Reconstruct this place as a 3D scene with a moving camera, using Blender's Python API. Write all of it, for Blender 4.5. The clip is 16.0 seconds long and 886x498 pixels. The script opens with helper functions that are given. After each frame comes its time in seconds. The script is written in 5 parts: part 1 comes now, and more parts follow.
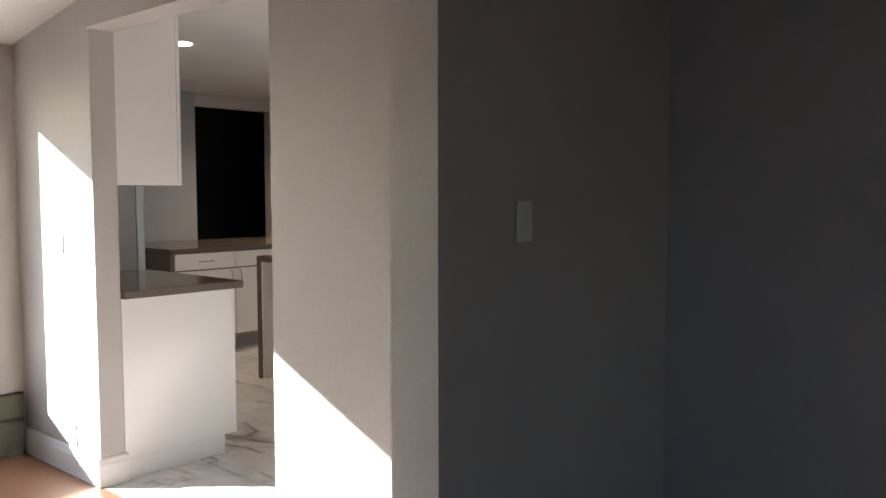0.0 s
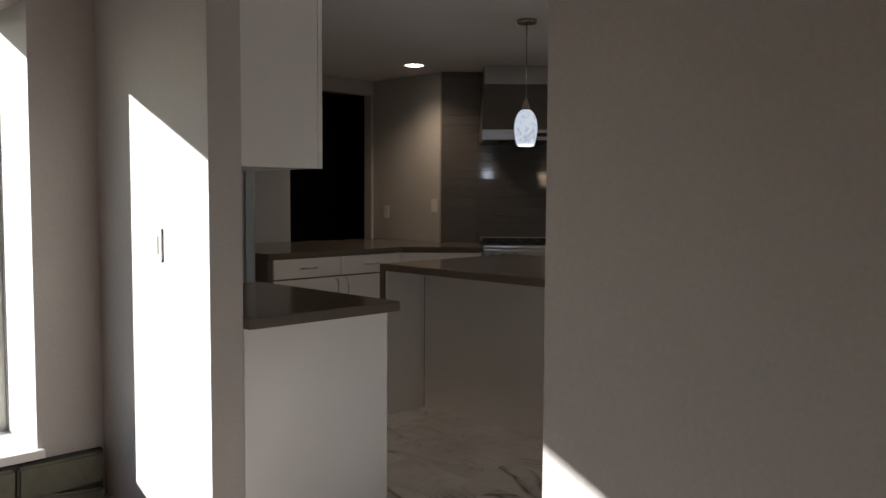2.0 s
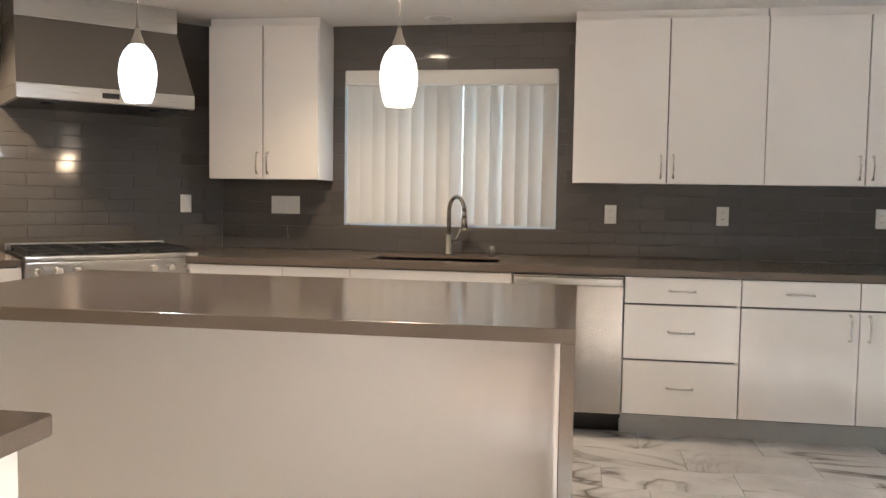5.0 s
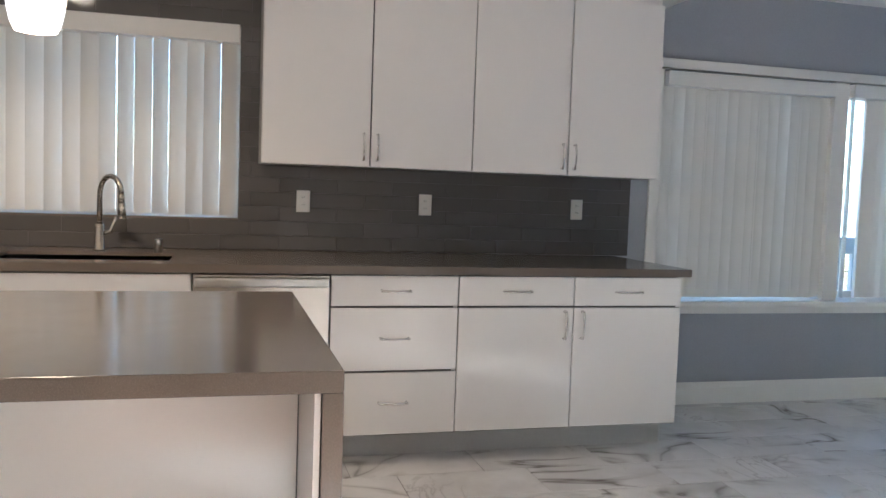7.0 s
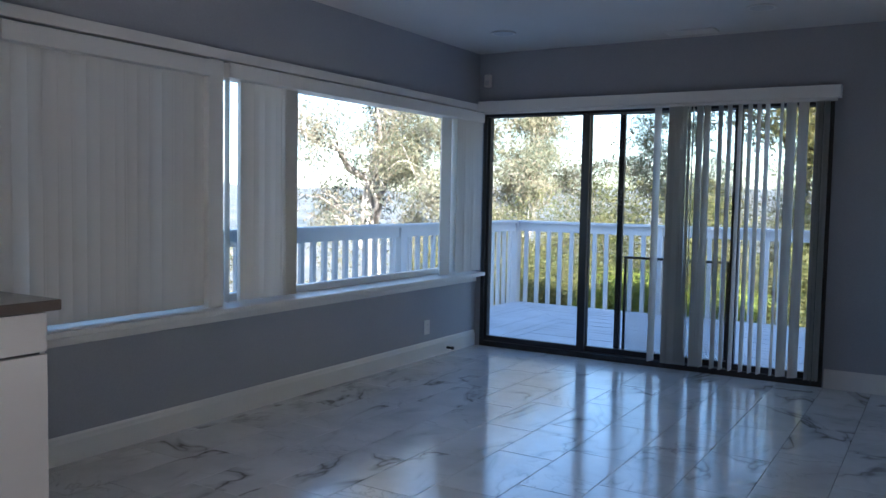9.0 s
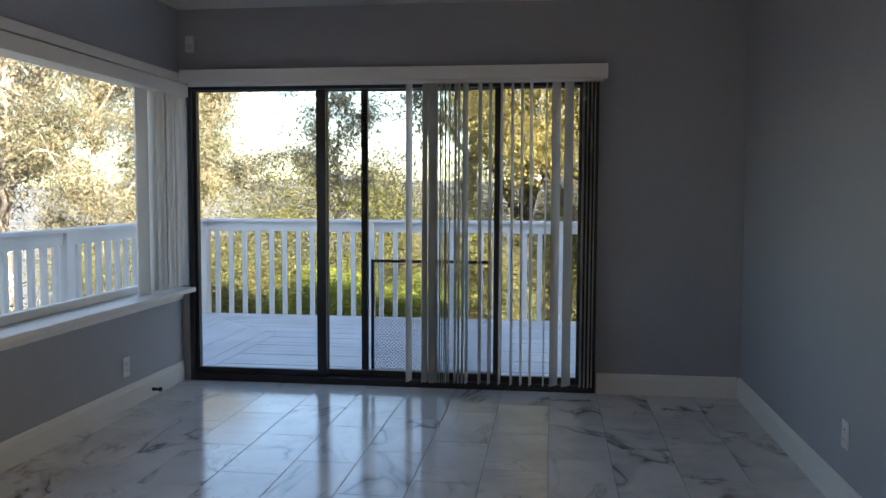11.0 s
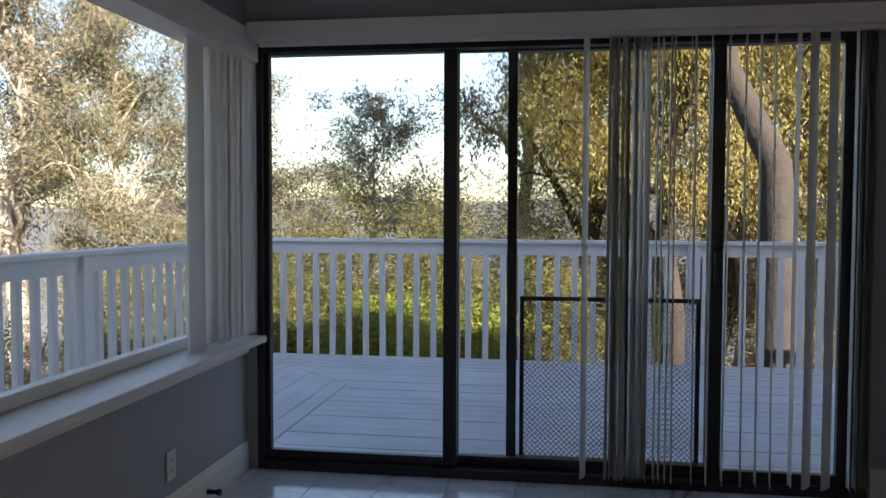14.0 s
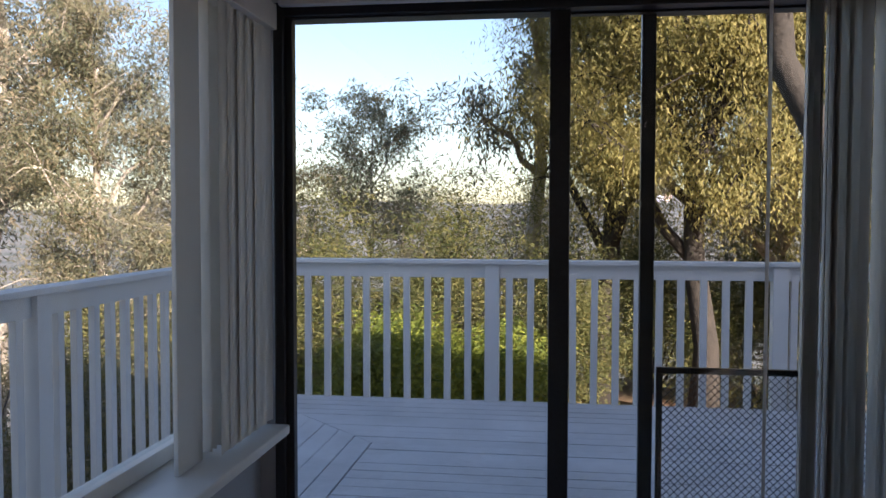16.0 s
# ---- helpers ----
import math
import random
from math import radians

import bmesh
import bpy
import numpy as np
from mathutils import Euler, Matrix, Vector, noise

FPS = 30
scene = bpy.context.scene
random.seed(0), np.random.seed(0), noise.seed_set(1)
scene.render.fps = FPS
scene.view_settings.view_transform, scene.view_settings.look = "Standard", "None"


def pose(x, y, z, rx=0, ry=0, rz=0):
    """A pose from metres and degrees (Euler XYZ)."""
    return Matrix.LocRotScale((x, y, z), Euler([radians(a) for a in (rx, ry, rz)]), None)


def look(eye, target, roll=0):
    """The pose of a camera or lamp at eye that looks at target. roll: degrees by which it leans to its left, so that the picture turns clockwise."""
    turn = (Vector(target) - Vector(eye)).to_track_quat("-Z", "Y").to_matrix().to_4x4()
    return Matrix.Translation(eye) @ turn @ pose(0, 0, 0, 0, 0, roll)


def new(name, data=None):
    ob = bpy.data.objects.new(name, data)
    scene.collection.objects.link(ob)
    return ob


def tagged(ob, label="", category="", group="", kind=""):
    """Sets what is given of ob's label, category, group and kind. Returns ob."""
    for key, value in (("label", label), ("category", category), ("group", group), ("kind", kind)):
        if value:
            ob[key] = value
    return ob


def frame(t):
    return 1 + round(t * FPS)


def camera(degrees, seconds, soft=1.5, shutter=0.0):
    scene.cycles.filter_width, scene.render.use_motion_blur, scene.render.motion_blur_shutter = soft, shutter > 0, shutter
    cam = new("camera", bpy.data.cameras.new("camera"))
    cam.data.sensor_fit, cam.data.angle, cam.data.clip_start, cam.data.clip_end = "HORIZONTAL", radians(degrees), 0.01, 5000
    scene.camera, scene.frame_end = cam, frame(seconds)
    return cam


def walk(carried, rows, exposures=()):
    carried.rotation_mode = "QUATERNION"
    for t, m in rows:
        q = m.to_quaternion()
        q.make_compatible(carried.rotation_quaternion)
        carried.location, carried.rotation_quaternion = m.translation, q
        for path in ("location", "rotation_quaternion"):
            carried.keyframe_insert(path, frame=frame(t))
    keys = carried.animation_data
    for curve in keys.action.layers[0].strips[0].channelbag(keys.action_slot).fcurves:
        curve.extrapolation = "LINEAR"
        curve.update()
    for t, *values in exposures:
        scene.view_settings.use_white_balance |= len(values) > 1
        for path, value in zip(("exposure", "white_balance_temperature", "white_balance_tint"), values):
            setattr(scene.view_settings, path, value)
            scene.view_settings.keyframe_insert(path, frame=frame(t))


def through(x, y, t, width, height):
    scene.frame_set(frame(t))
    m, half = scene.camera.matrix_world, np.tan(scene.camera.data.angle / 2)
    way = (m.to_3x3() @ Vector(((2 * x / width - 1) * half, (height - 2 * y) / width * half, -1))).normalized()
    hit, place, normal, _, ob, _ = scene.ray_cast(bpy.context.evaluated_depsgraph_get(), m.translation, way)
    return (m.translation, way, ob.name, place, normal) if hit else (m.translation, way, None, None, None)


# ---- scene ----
cam = camera(56.2, 16.0)
PATH = [
    (0, (-0.354, -0.225, 1.375), (1.142, 1.096, 1.24), -0.1),
    (0.5, (-0.263, 0.133, 1.35), (1.175, 1.519, 1.235), 0.4),
    (1, (-0.121, 0.47, 1.285), (1.298, 1.874, 1.168), 0.4),
    (1.5, (0.017, 0.796, 1.296), (1.432, 2.203, 1.169), 0.4),
    (2, (0.102, 1.113, 1.322), (1.514, 2.523, 1.192), 0.3),
    (2.5, (0.238, 1.402, 1.303), (1.648, 2.815, 1.176), 0.4),
    (3, (0.428, 1.71, 1.302), (1.93, 3.026, 1.186), 0.5),
    (3.5, (0.53, 1.998, 1.297), (2.18, 3.122, 1.182), 0.8),
    (4, (0.704, 2.228, 1.279), (2.47, 3.16, 1.167), 0.9),
    (4.5, (0.879, 2.435, 1.293), (2.774, 3.063, 1.173), 0.8),
    (4.7, (0.936, 2.523, 1.283), (2.869, 3.022, 1.16), 0.8),
    (6.8, (1.727, 2.885, 1.246), (3.673, 2.439, 1.122), 1.9),
    (7, (1.816, 2.86, 1.244), (3.744, 2.344, 1.112), 2.0),
    (7.5, (2.088, 2.776, 1.243), (3.949, 2.056, 1.111), 2.0),
    (8, (2.32, 2.742, 1.256), (3.992, 1.652, 1.135), 2.0),
    (8.5, (2.563, 2.62, 1.264), (3.938, 1.173, 1.141), 2.0),
    (9, (2.789, 2.396, 1.301), (3.826, 0.691, 1.174), 1.1),
    (9.5, (3.025, 2.258, 1.265), (3.81, 0.424, 1.134), 1.2),
    (10, (3.224, 2.045, 1.254), (3.755, 0.121, 1.125), 1.0),
    (10.2, (3.353, 1.905, 1.282), (3.778, -0.044, 1.15), 0.8),
    (12.3, (4.285, 0.869, 1.316), (4.485, -1.116, 1.176), 0.2),
    (12.5, (4.358, 0.748, 1.323), (4.552, -1.238, 1.179), 0.3),
    (13, (4.549, 0.415, 1.339), (4.73, -1.573, 1.218), 0.2),
    (13.5, (4.706, 0.131, 1.335), (4.986, -1.847, 1.226), 0.2),
    (14, (4.791, -0.177, 1.237), (5.09, -2.152, 1.15), 0.2),
    (14.5, (4.955, -0.499, 1.252), (5.234, -2.478, 1.172), 0.1),
    (15, (5.105, -0.779, 1.286), (5.365, -2.759, 1.194), 0.1),
    (15.5, (5.18, -1.108, 1.264), (5.429, -3.091, 1.186), -0.1),
    (16, (5.34, -1.324, 1.342), (5.612, -3.304, 1.26), 0.1),
]
# seconds, stops, white balance and tint of the clip's own automatic exposure
EXPOSURES = [
    (0.0, 3.2, 5800, 10), (0.5, 2.2, 5800, 10), (1.0, 1.8, 5700, 10), (2.0, 1.6, 5800, 10), (2.5, 1.45, 5800, 10), (3.0, 1.5, 6000, 10), (3.5, 1.7, 6000, 10), (4.0, 1.85, 6100, 10), (4.5, 4.05, 6100, 10), (4.7, 4.35, 6100, 10),
    (6.8, 4.2, 5600, 10), (7.0, 4.15, 5600, 10), (7.5, 4.05, 5500, 10), (8.0, 3.45, 5200, 12), (8.5, 2.8, 5000, 13), (9.0, 3.05, 5400, 15), (10.0, 3.2, 6200, 15), (12.5, 2.7, 7200, 21), (14.0, 2.3, 6800, 22), (16.0, 2.0, 6650, 24),
]
walk(cam, [(t, look(eye, target, roll)) for t, eye, target, roll in PATH], EXPOSURES)

# ---- light ----
world = bpy.data.worlds.new("sky")
scene.world = world
world.use_nodes = True
wn = world.node_tree
sky = wn.nodes.new("ShaderNodeTexSky")
sky.sky_type, sky.sun_disc = "NISHITA", False
sky.dust_density, sky.ozone_density = 0.7, 1.6
sky.sun_elevation, sky.sun_rotation = radians(19), radians(-41)
wn.links.new(sky.outputs[0], wn.nodes["Background"].inputs[0])
wn.nodes["Background"].inputs[1].default_value = 0.072
sun = new("sun", bpy.data.lights.new("sun", "SUN"))
sun.data.energy, sun.data.angle, sun.data.color = 5.0, radians(0.5), (1.0, 0.93, 0.82)
sun.matrix_world = look((-5, 18, 8), (-5 + 0.88, 17, 8 - 0.455))

# ---- small tools ----


def box(bm, x0, x1, y0, y1, z0, z1, bevel=0.0, m=None):
    """A box in bm, its edges rounded a little where bevel is given."""
    made = bmesh.ops.create_cube(bm, size=1, matrix=Matrix.Translation(((x0 + x1) / 2, (y0 + y1) / 2, (z0 + z1) / 2)) @ Matrix.Diagonal((abs(x1 - x0), abs(y1 - y0), abs(z1 - z0), 1)))
    vs = made["verts"]
    if bevel:
        es = list({e for v in vs for e in v.link_edges})
        r = bmesh.ops.bevel(bm, geom=es, offset=bevel, segments=2, affect="EDGES", profile=0.6)
        vs = list({v for f in r["faces"] for v in f.verts} | {v for v in vs if v.is_valid})
    if m is not None:
        bmesh.ops.transform(bm, matrix=m, verts=vs)
    return vs


def lathe(bm, profile, steps=20, m=None):
    """A turned body about z from rows of radius and height."""
    rings = []
    for r, z in profile:
        rings.append([bm.verts.new((r * math.cos(2 * math.pi * k / steps), r * math.sin(2 * math.pi * k / steps), z)) for k in range(steps)])
    for a, b in zip(rings, rings[1:]):
        for k in range(steps):
            bm.faces.new((a[k], a[(k + 1) % steps], b[(k + 1) % steps], b[k]))
    bm.faces.new(list(reversed(rings[0])))
    bm.faces.new(rings[-1])
    vs = [v for ring in rings for v in ring]
    for v in vs:
        for f in v.link_faces:
            f.smooth = len(f.verts) == 4
    if m is not None:
        bmesh.ops.transform(bm, matrix=m, verts=vs)
    return vs


def tube(bm, pts, r, steps=10):
    """A round bar along pts."""
    pts, rings = [Vector(p) for p in pts], []
    side = None
    for i, p in enumerate(pts):
        d = (pts[min(i + 1, len(pts) - 1)] - pts[max(i - 1, 0)]).normalized()
        if side is None:
            side = d.orthogonal().normalized()
        side = (side - d * side.dot(d)).normalized()
        up = d.cross(side)
        rr = r[i] if isinstance(r, (list, tuple)) else r
        rings.append([bm.verts.new(p + rr * (side * math.cos(2 * math.pi * k / steps) + up * math.sin(2 * math.pi * k / steps))) for k in range(steps)])
    for a, b in zip(rings, rings[1:]):
        for k in range(steps):
            bm.faces.new((a[k], a[(k + 1) % steps], b[(k + 1) % steps], b[k])).smooth = True
    bm.faces.new(list(reversed(rings[0])))
    bm.faces.new(rings[-1])


def mesh(name, bm, material):
    me = bpy.data.meshes.new(name)
    bmesh.ops.recalc_face_normals(bm, faces=bm.faces)
    bm.to_mesh(me)
    bm.free()
    for m in material if isinstance(material, (list, tuple)) else [material]:
        me.materials.append(m)
    return me


def part(name, bm, material, parent=None, label="", m=None):
    ob = new(name, mesh(name, bm, material))
    if parent is not None:
        ob.parent = parent
    if m is not None:
        ob.matrix_basis = m
    return tagged(ob, label)


def thing(name, label, category, group="", m=None, kind=""):
    ob = new(name)
    ob.empty_display_size = 0.1
    if m is not None:
        ob.matrix_basis = m
    return tagged(ob, label, category, group, kind)


def piece(name, me, parent, m):
    ob = new(name, me)
    ob.parent = parent
    ob.matrix_basis = m
    return ob


def slab(name, label, category, material, *boxes, bevel=0.0):
    """A piece of the setting made of boxes."""
    bm = bmesh.new()
    for b in boxes:
        box(bm, *b, bevel=bevel)
    return tagged(part(name, bm, material), label, category, kind="structure")


def bb(*b, bevel=0.0):
    bm = bmesh.new()
    box(bm, *b, bevel=bevel)
    return bm

# ---- materials ----


class Nodes:
    """A short way to write node materials."""

    def __init__(self, name, base, rough=0.5, metal=0.0, spec=0.5):
        self.mat = bpy.data.materials.new(name)
        self.mat.use_nodes = True
        self.t = self.mat.node_tree
        self.b = self.t.nodes["Principled BSDF"]
        self.b.inputs["Base Color"].default_value = (*base, 1)
        self.b.inputs["Roughness"].default_value = rough
        self.b.inputs["Metallic"].default_value = metal
        self.b.inputs["Specular IOR Level"].default_value = spec
        self.base = base
        self.co = self.t.nodes.new("ShaderNodeTexCoord").outputs["Object"]

    def node(self, kind, **kw):
        n = self.t.nodes.new(kind)
        for k, v in kw.items():
            n.inputs[k.replace("_", " ")].default_value = v
        return n

    def link(self, a, b):
        self.t.links.new(a, b)

    def scaled(self, sx, sy, sz, co=None):
        n = self.node("ShaderNodeMapping", Scale=(sx, sy, sz))
        self.link(co or self.co, n.inputs[0])
        return n.outputs[0]

    def noise(self, scale, detail=4.0, rough=0.6, co=None, distort=0.0):
        n = self.node("ShaderNodeTexNoise", Scale=scale, Detail=detail, Roughness=rough, Distortion=distort)
        self.link(co or self.co, n.inputs["Vector"])
        return n.outputs["Fac"]

    def ramp(self, fac, *stops):
        n = self.t.nodes.new("ShaderNodeValToRGB")
        e = n.color_ramp.elements
        while len(e) < len(stops):
            e.new(0.5)
        for k, (p, c) in zip(e, stops):
            k.position, k.color = p, (*(c if isinstance(c, tuple) else (c, c, c)), 1)
        self.link(fac, n.inputs[0])
        return n.outputs[0]

    def mix(self, fac, a, b, mode="MIX"):
        n = self.t.nodes.new("ShaderNodeMix")
        n.data_type, n.blend_type = "RGBA", mode
        for sock, v in ((n.inputs[0], fac), (n.inputs[6], a), (n.inputs[7], b)):
            if isinstance(v, (int, float)):
                sock.default_value = v if sock.type == "VALUE" else (v, v, v, 1)
            elif isinstance(v, tuple):
                sock.default_value = (*v, 1)
            else:
                self.link(v, sock)
        return n.outputs[2]

    def color(self, c):
        self.link(c, self.b.inputs["Base Color"])
        return self

    def rough(self, fac, lo, hi):
        n = self.node("ShaderNodeMapRange", To_Min=lo, To_Max=hi)
        self.link(fac, n.inputs[0])
        self.link(n.outputs[0], self.b.inputs["Roughness"])
        return self

    def bump(self, fac, strength=0.2, dist=0.002):
        n = self.node("ShaderNodeBump", Strength=strength, Distance=dist)
        self.link(fac, n.inputs["Height"])
        if self.b.inputs["Normal"].is_linked:
            self.link(self.b.inputs["Normal"].links[0].from_socket, n.inputs["Normal"])
        self.link(n.outputs[0], self.b.inputs["Normal"])
        return self

    def vary(self, amount=0.08, scale=3.0, fine=60.0):
        """Broad stains and fine grain over the base colour."""
        a = self.noise(scale, 5)
        f = self.noise(fine, 3)
        lo = tuple(c * (1 - amount) for c in self.base)
        hi = tuple(min(1, c * (1 + amount)) for c in self.base)
        c = self.ramp(a, (0.3, lo), (0.7, hi))
        self.color(self.mix(amount, c, self.ramp(f, (0.3, 0.0), (0.7, 1.0)), "OVERLAY"))
        return self


def paint(name, base, rough=0.6, amount=0.04, texture=0.12):
    n = Nodes(name, base, rough).vary(amount, 1.3, 90)
    n.bump(n.noise(170, 2), texture, 0.0015)
    return n.mat


GREIGE = paint("greige wall paint", (0.50, 0.47, 0.44), 0.65)
BLUEGREY = paint("blue grey wall paint", (0.36, 0.37, 0.40), 0.6)
CHARCOAL = paint("charcoal wall paint", (0.055, 0.057, 0.058), 0.6)
CEILING = paint("white ceiling paint", (0.72, 0.70, 0.67), 0.75, 0.03, 0.5)
TRIM = paint("white trim paint", (0.78, 0.76, 0.72), 0.35, 0.03, 0.05)
ROOM_SHADE = paint("unlit room shade colour", (0.035, 0.036, 0.038), 0.7)


def gloss_white():
    n = Nodes("gloss white cabinet lacquer", (0.80, 0.77, 0.74), 0.12)
    n.vary(0.015, 1.0, 120)
    n.rough(n.noise(5, 3), 0.09, 0.16)
    n.bump(n.noise(9, 2), 0.06, 0.002)
    return n.mat


def quartz():
    n = Nodes("grey brown quartz worktop", (0.130, 0.105, 0.084), 0.16)
    v = n.node("ShaderNodeTexVoronoi", Scale=420.0)
    n.link(n.co, v.inputs["Vector"])
    speck = n.ramp(v.outputs["Distance"], (0.1, (0.195, 0.163, 0.135)), (0.5, (0.120, 0.097, 0.079)))
    n.color(n.mix(n.noise(160, 4), speck, (0.150, 0.121, 0.097)))
    n.rough(n.noise(12, 4), 0.12, 0.22)
    return n.mat


def marble():
    """White porcelain with grey brown veins, different on every tile."""
    n = Nodes("veined white porcelain tile", (0.74, 0.73, 0.72), 0.12)
    info = n.t.nodes.new("ShaderNodeObjectInfo")
    off = n.node("ShaderNodeVectorMath")
    off.operation = "MULTIPLY_ADD"
    off.inputs[1].default_value = (17.0, 31.0, 7.0)
    comb = n.node("ShaderNodeCombineXYZ")
    for k in range(3):
        n.link(info.outputs["Random"], comb.inputs[k])
    n.link(comb.outputs[0], off.inputs[0])
    n.link(n.co, off.inputs[2])
    co = off.outputs[0]
    warp = n.noise(1.3, 3, 0.5, co)

    def veins(scale, sx, sy, detail, distort, wide, thin):
        w = n.node("ShaderNodeTexNoise", Scale=scale, Detail=detail, Roughness=0.55, Distortion=distort)
        n.link(n.scaled(sx, sy, 1, co), w.inputs["Vector"])
        ridge = n.node("ShaderNodeMath")
        ridge.operation = "SUBTRACT"
        n.link(w.outputs["Fac"], ridge.inputs[0])
        ridge.inputs[1].default_value = 0.5
        ab = n.node("ShaderNodeMath")
        ab.operation = "ABSOLUTE"
        n.link(ridge.outputs[0], ab.inputs[0])
        return n.ramp(ab.outputs[0], (0.0, 1.0), (thin, 0.45), (wide, 0.0))

    bold = n.mix(1.0, veins(1.25, 1.7, 0.8, 3.5, 0.9, 0.046, 0.012), n.ramp(warp, (0.46, 0.0), (0.62, 1.0)), "MULTIPLY")
    fine = n.mix(1.0, veins(2.4, 0.9, 1.6, 4.0, 1.2, 0.022, 0.007), n.ramp(warp, (0.36, 0.5), (0.50, 0.0)), "MULTIPLY")
    fac = n.mix(1.0, bold, fine, "ADD")
    cloud = n.ramp(n.noise(2.2, 5, 0.6, co), (0.3, (0.60, 0.59, 0.58)), (0.62, (0.78, 0.765, 0.75)))
    n.color(n.mix(fac, cloud, (0.19, 0.17, 0.155)))
    n.rough(n.noise(18, 4), 0.08, 0.2)
    n.bump(n.noise(6, 2), 0.05, 0.002)
    return n.mat


LACQUER, QUARTZ, MARBLE = gloss_white(), quartz(), marble()
GROUT = paint("grey grout", (0.36, 0.35, 0.34), 0.8)
_n = Nodes("dark grey glass tile", (0.075, 0.072, 0.072), 0.08)
_i = _n.t.nodes.new("ShaderNodeObjectInfo")
_n.color(_n.mix(_n.ramp(_i.outputs["Random"], (0.0, 0.0), (1.0, 1.0)), (0.104, 0.095, 0.088), (0.118, 0.108, 0.100)))
_n.rough(_n.noise(14, 3), 0.05, 0.12)
_n.bump(_n.noise(26, 2), 0.10, 0.002)
SPLASH = _n.mat
SPLASH_GROUT = paint("grey splashback grout", (0.17, 0.16, 0.15), 0.7)


def steel(name, base=(0.56, 0.55, 0.53), rough=0.28, along=(1, 1, 60)):
    n = Nodes(name, base, rough, 1.0)
    g = n.noise(6, 5, 0.7, n.scaled(*along))
    n.color(n.mix(g, tuple(c * 0.88 for c in base), base))
    n.rough(g, rough * 0.8, rough * 1.3)
    n.bump(g, 0.05, 0.001)
    return n.mat


STEEL = steel("brushed stainless steel")
CHROME = Nodes("polished chrome", (0.84, 0.83, 0.81), 0.12, 1.0).mat
NICKEL = steel("brushed nickel", (0.42, 0.39, 0.34), 0.25)
BLACKMETAL = Nodes("black anodised aluminium", (0.018, 0.018, 0.02), 0.38, 0.0).vary(0.2, 4, 80).mat
BLACK = Nodes("black plastic", (0.012, 0.012, 0.013), 0.4).vary(0.2, 8, 90).mat
CASTIRON = paint("black cast iron", (0.014, 0.014, 0.014), 0.55, 0.2, 0.5)
PLASTIC = Nodes("white plastic", (0.74, 0.72, 0.68), 0.35).vary(0.03, 8, 90).mat


def glass(name, rough=0.0, tint=(0.93, 0.96, 0.96)):
    m = bpy.data.materials.new(name)
    m.use_nodes = True
    t = m.node_tree
    t.nodes.clear()
    out = t.nodes.new("ShaderNodeOutputMaterial")
    mix = t.nodes.new("ShaderNodeMixShader")
    tr = t.nodes.new("ShaderNodeBsdfTransparent")
    gl = t.nodes.new("ShaderNodeBsdfGlossy")
    lw = t.nodes.new("ShaderNodeLayerWeight")
    lw.inputs[0].default_value = 0.5
    pw = t.nodes.new("ShaderNodeMath")
    pw.operation = "POWER"
    pw.inputs[1].default_value = 4.0
    fr = t.nodes.new("ShaderNodeMapRange")
    fr.inputs["To Min"].default_value, fr.inputs["To Max"].default_value = 0.02, 0.5
    t.links.new(lw.outputs["Facing"], pw.inputs[0])
    t.links.new(pw.outputs[0], fr.inputs[0])
    tr.inputs[0].default_value = (*tint, 1)
    gl.inputs["Roughness"].default_value = rough
    t.links.new(fr.outputs[0], mix.inputs[0])
    t.links.new(tr.outputs[0], mix.inputs[1])
    t.links.new(gl.outputs[0], mix.inputs[2])
    t.links.new(mix.outputs[0], out.inputs[0])
    return m


GLASS = glass("clear window glass")


def blind_mat(name, base, through):
    n = Nodes(name, base, 0.55)
    n.vary(0.04, 2, 200)
    tl = n.t.nodes.new("ShaderNodeBsdfTranslucent")
    tl.inputs[0].default_value = (*base, 1)
    mx = n.t.nodes.new("ShaderNodeMixShader")
    mx.inputs[0].default_value = through
    out = n.t.nodes["Material Output"]
    n.link(n.b.outputs[0], mx.inputs[1])
    n.link(tl.outputs[0], mx.inputs[2])
    n.link(mx.outputs[0], out.inputs[0])
    return n.mat


VANE = blind_mat("white vinyl blind vane", (0.78, 0.75, 0.70), 0.12)

# ---- the large structure ----
E_X, S_Y, N_Y, W_X = 6.32, -3.97, 7.08, 2.59     # inner faces of the kitchen and dining walls
K_Z, D_Z = 2.368, 2.53                            # ceilings over kitchen and dining area
L_X = 1.44                                       # living room side of the wall between living room and kitchen
L_N, L_Z = 4.34, 3.20                            # living room's window wall and ceiling
DECK_Z = -0.11

slab("floor_slab", "grey grout bed under the porcelain tiles", "floor", GROUT, (1.44, W_X - 0.15, 1.20, N_Y + 2.2, -0.11, -0.006), (W_X - 0.15, E_X, S_Y, N_Y + 2.2, -0.11, -0.006))

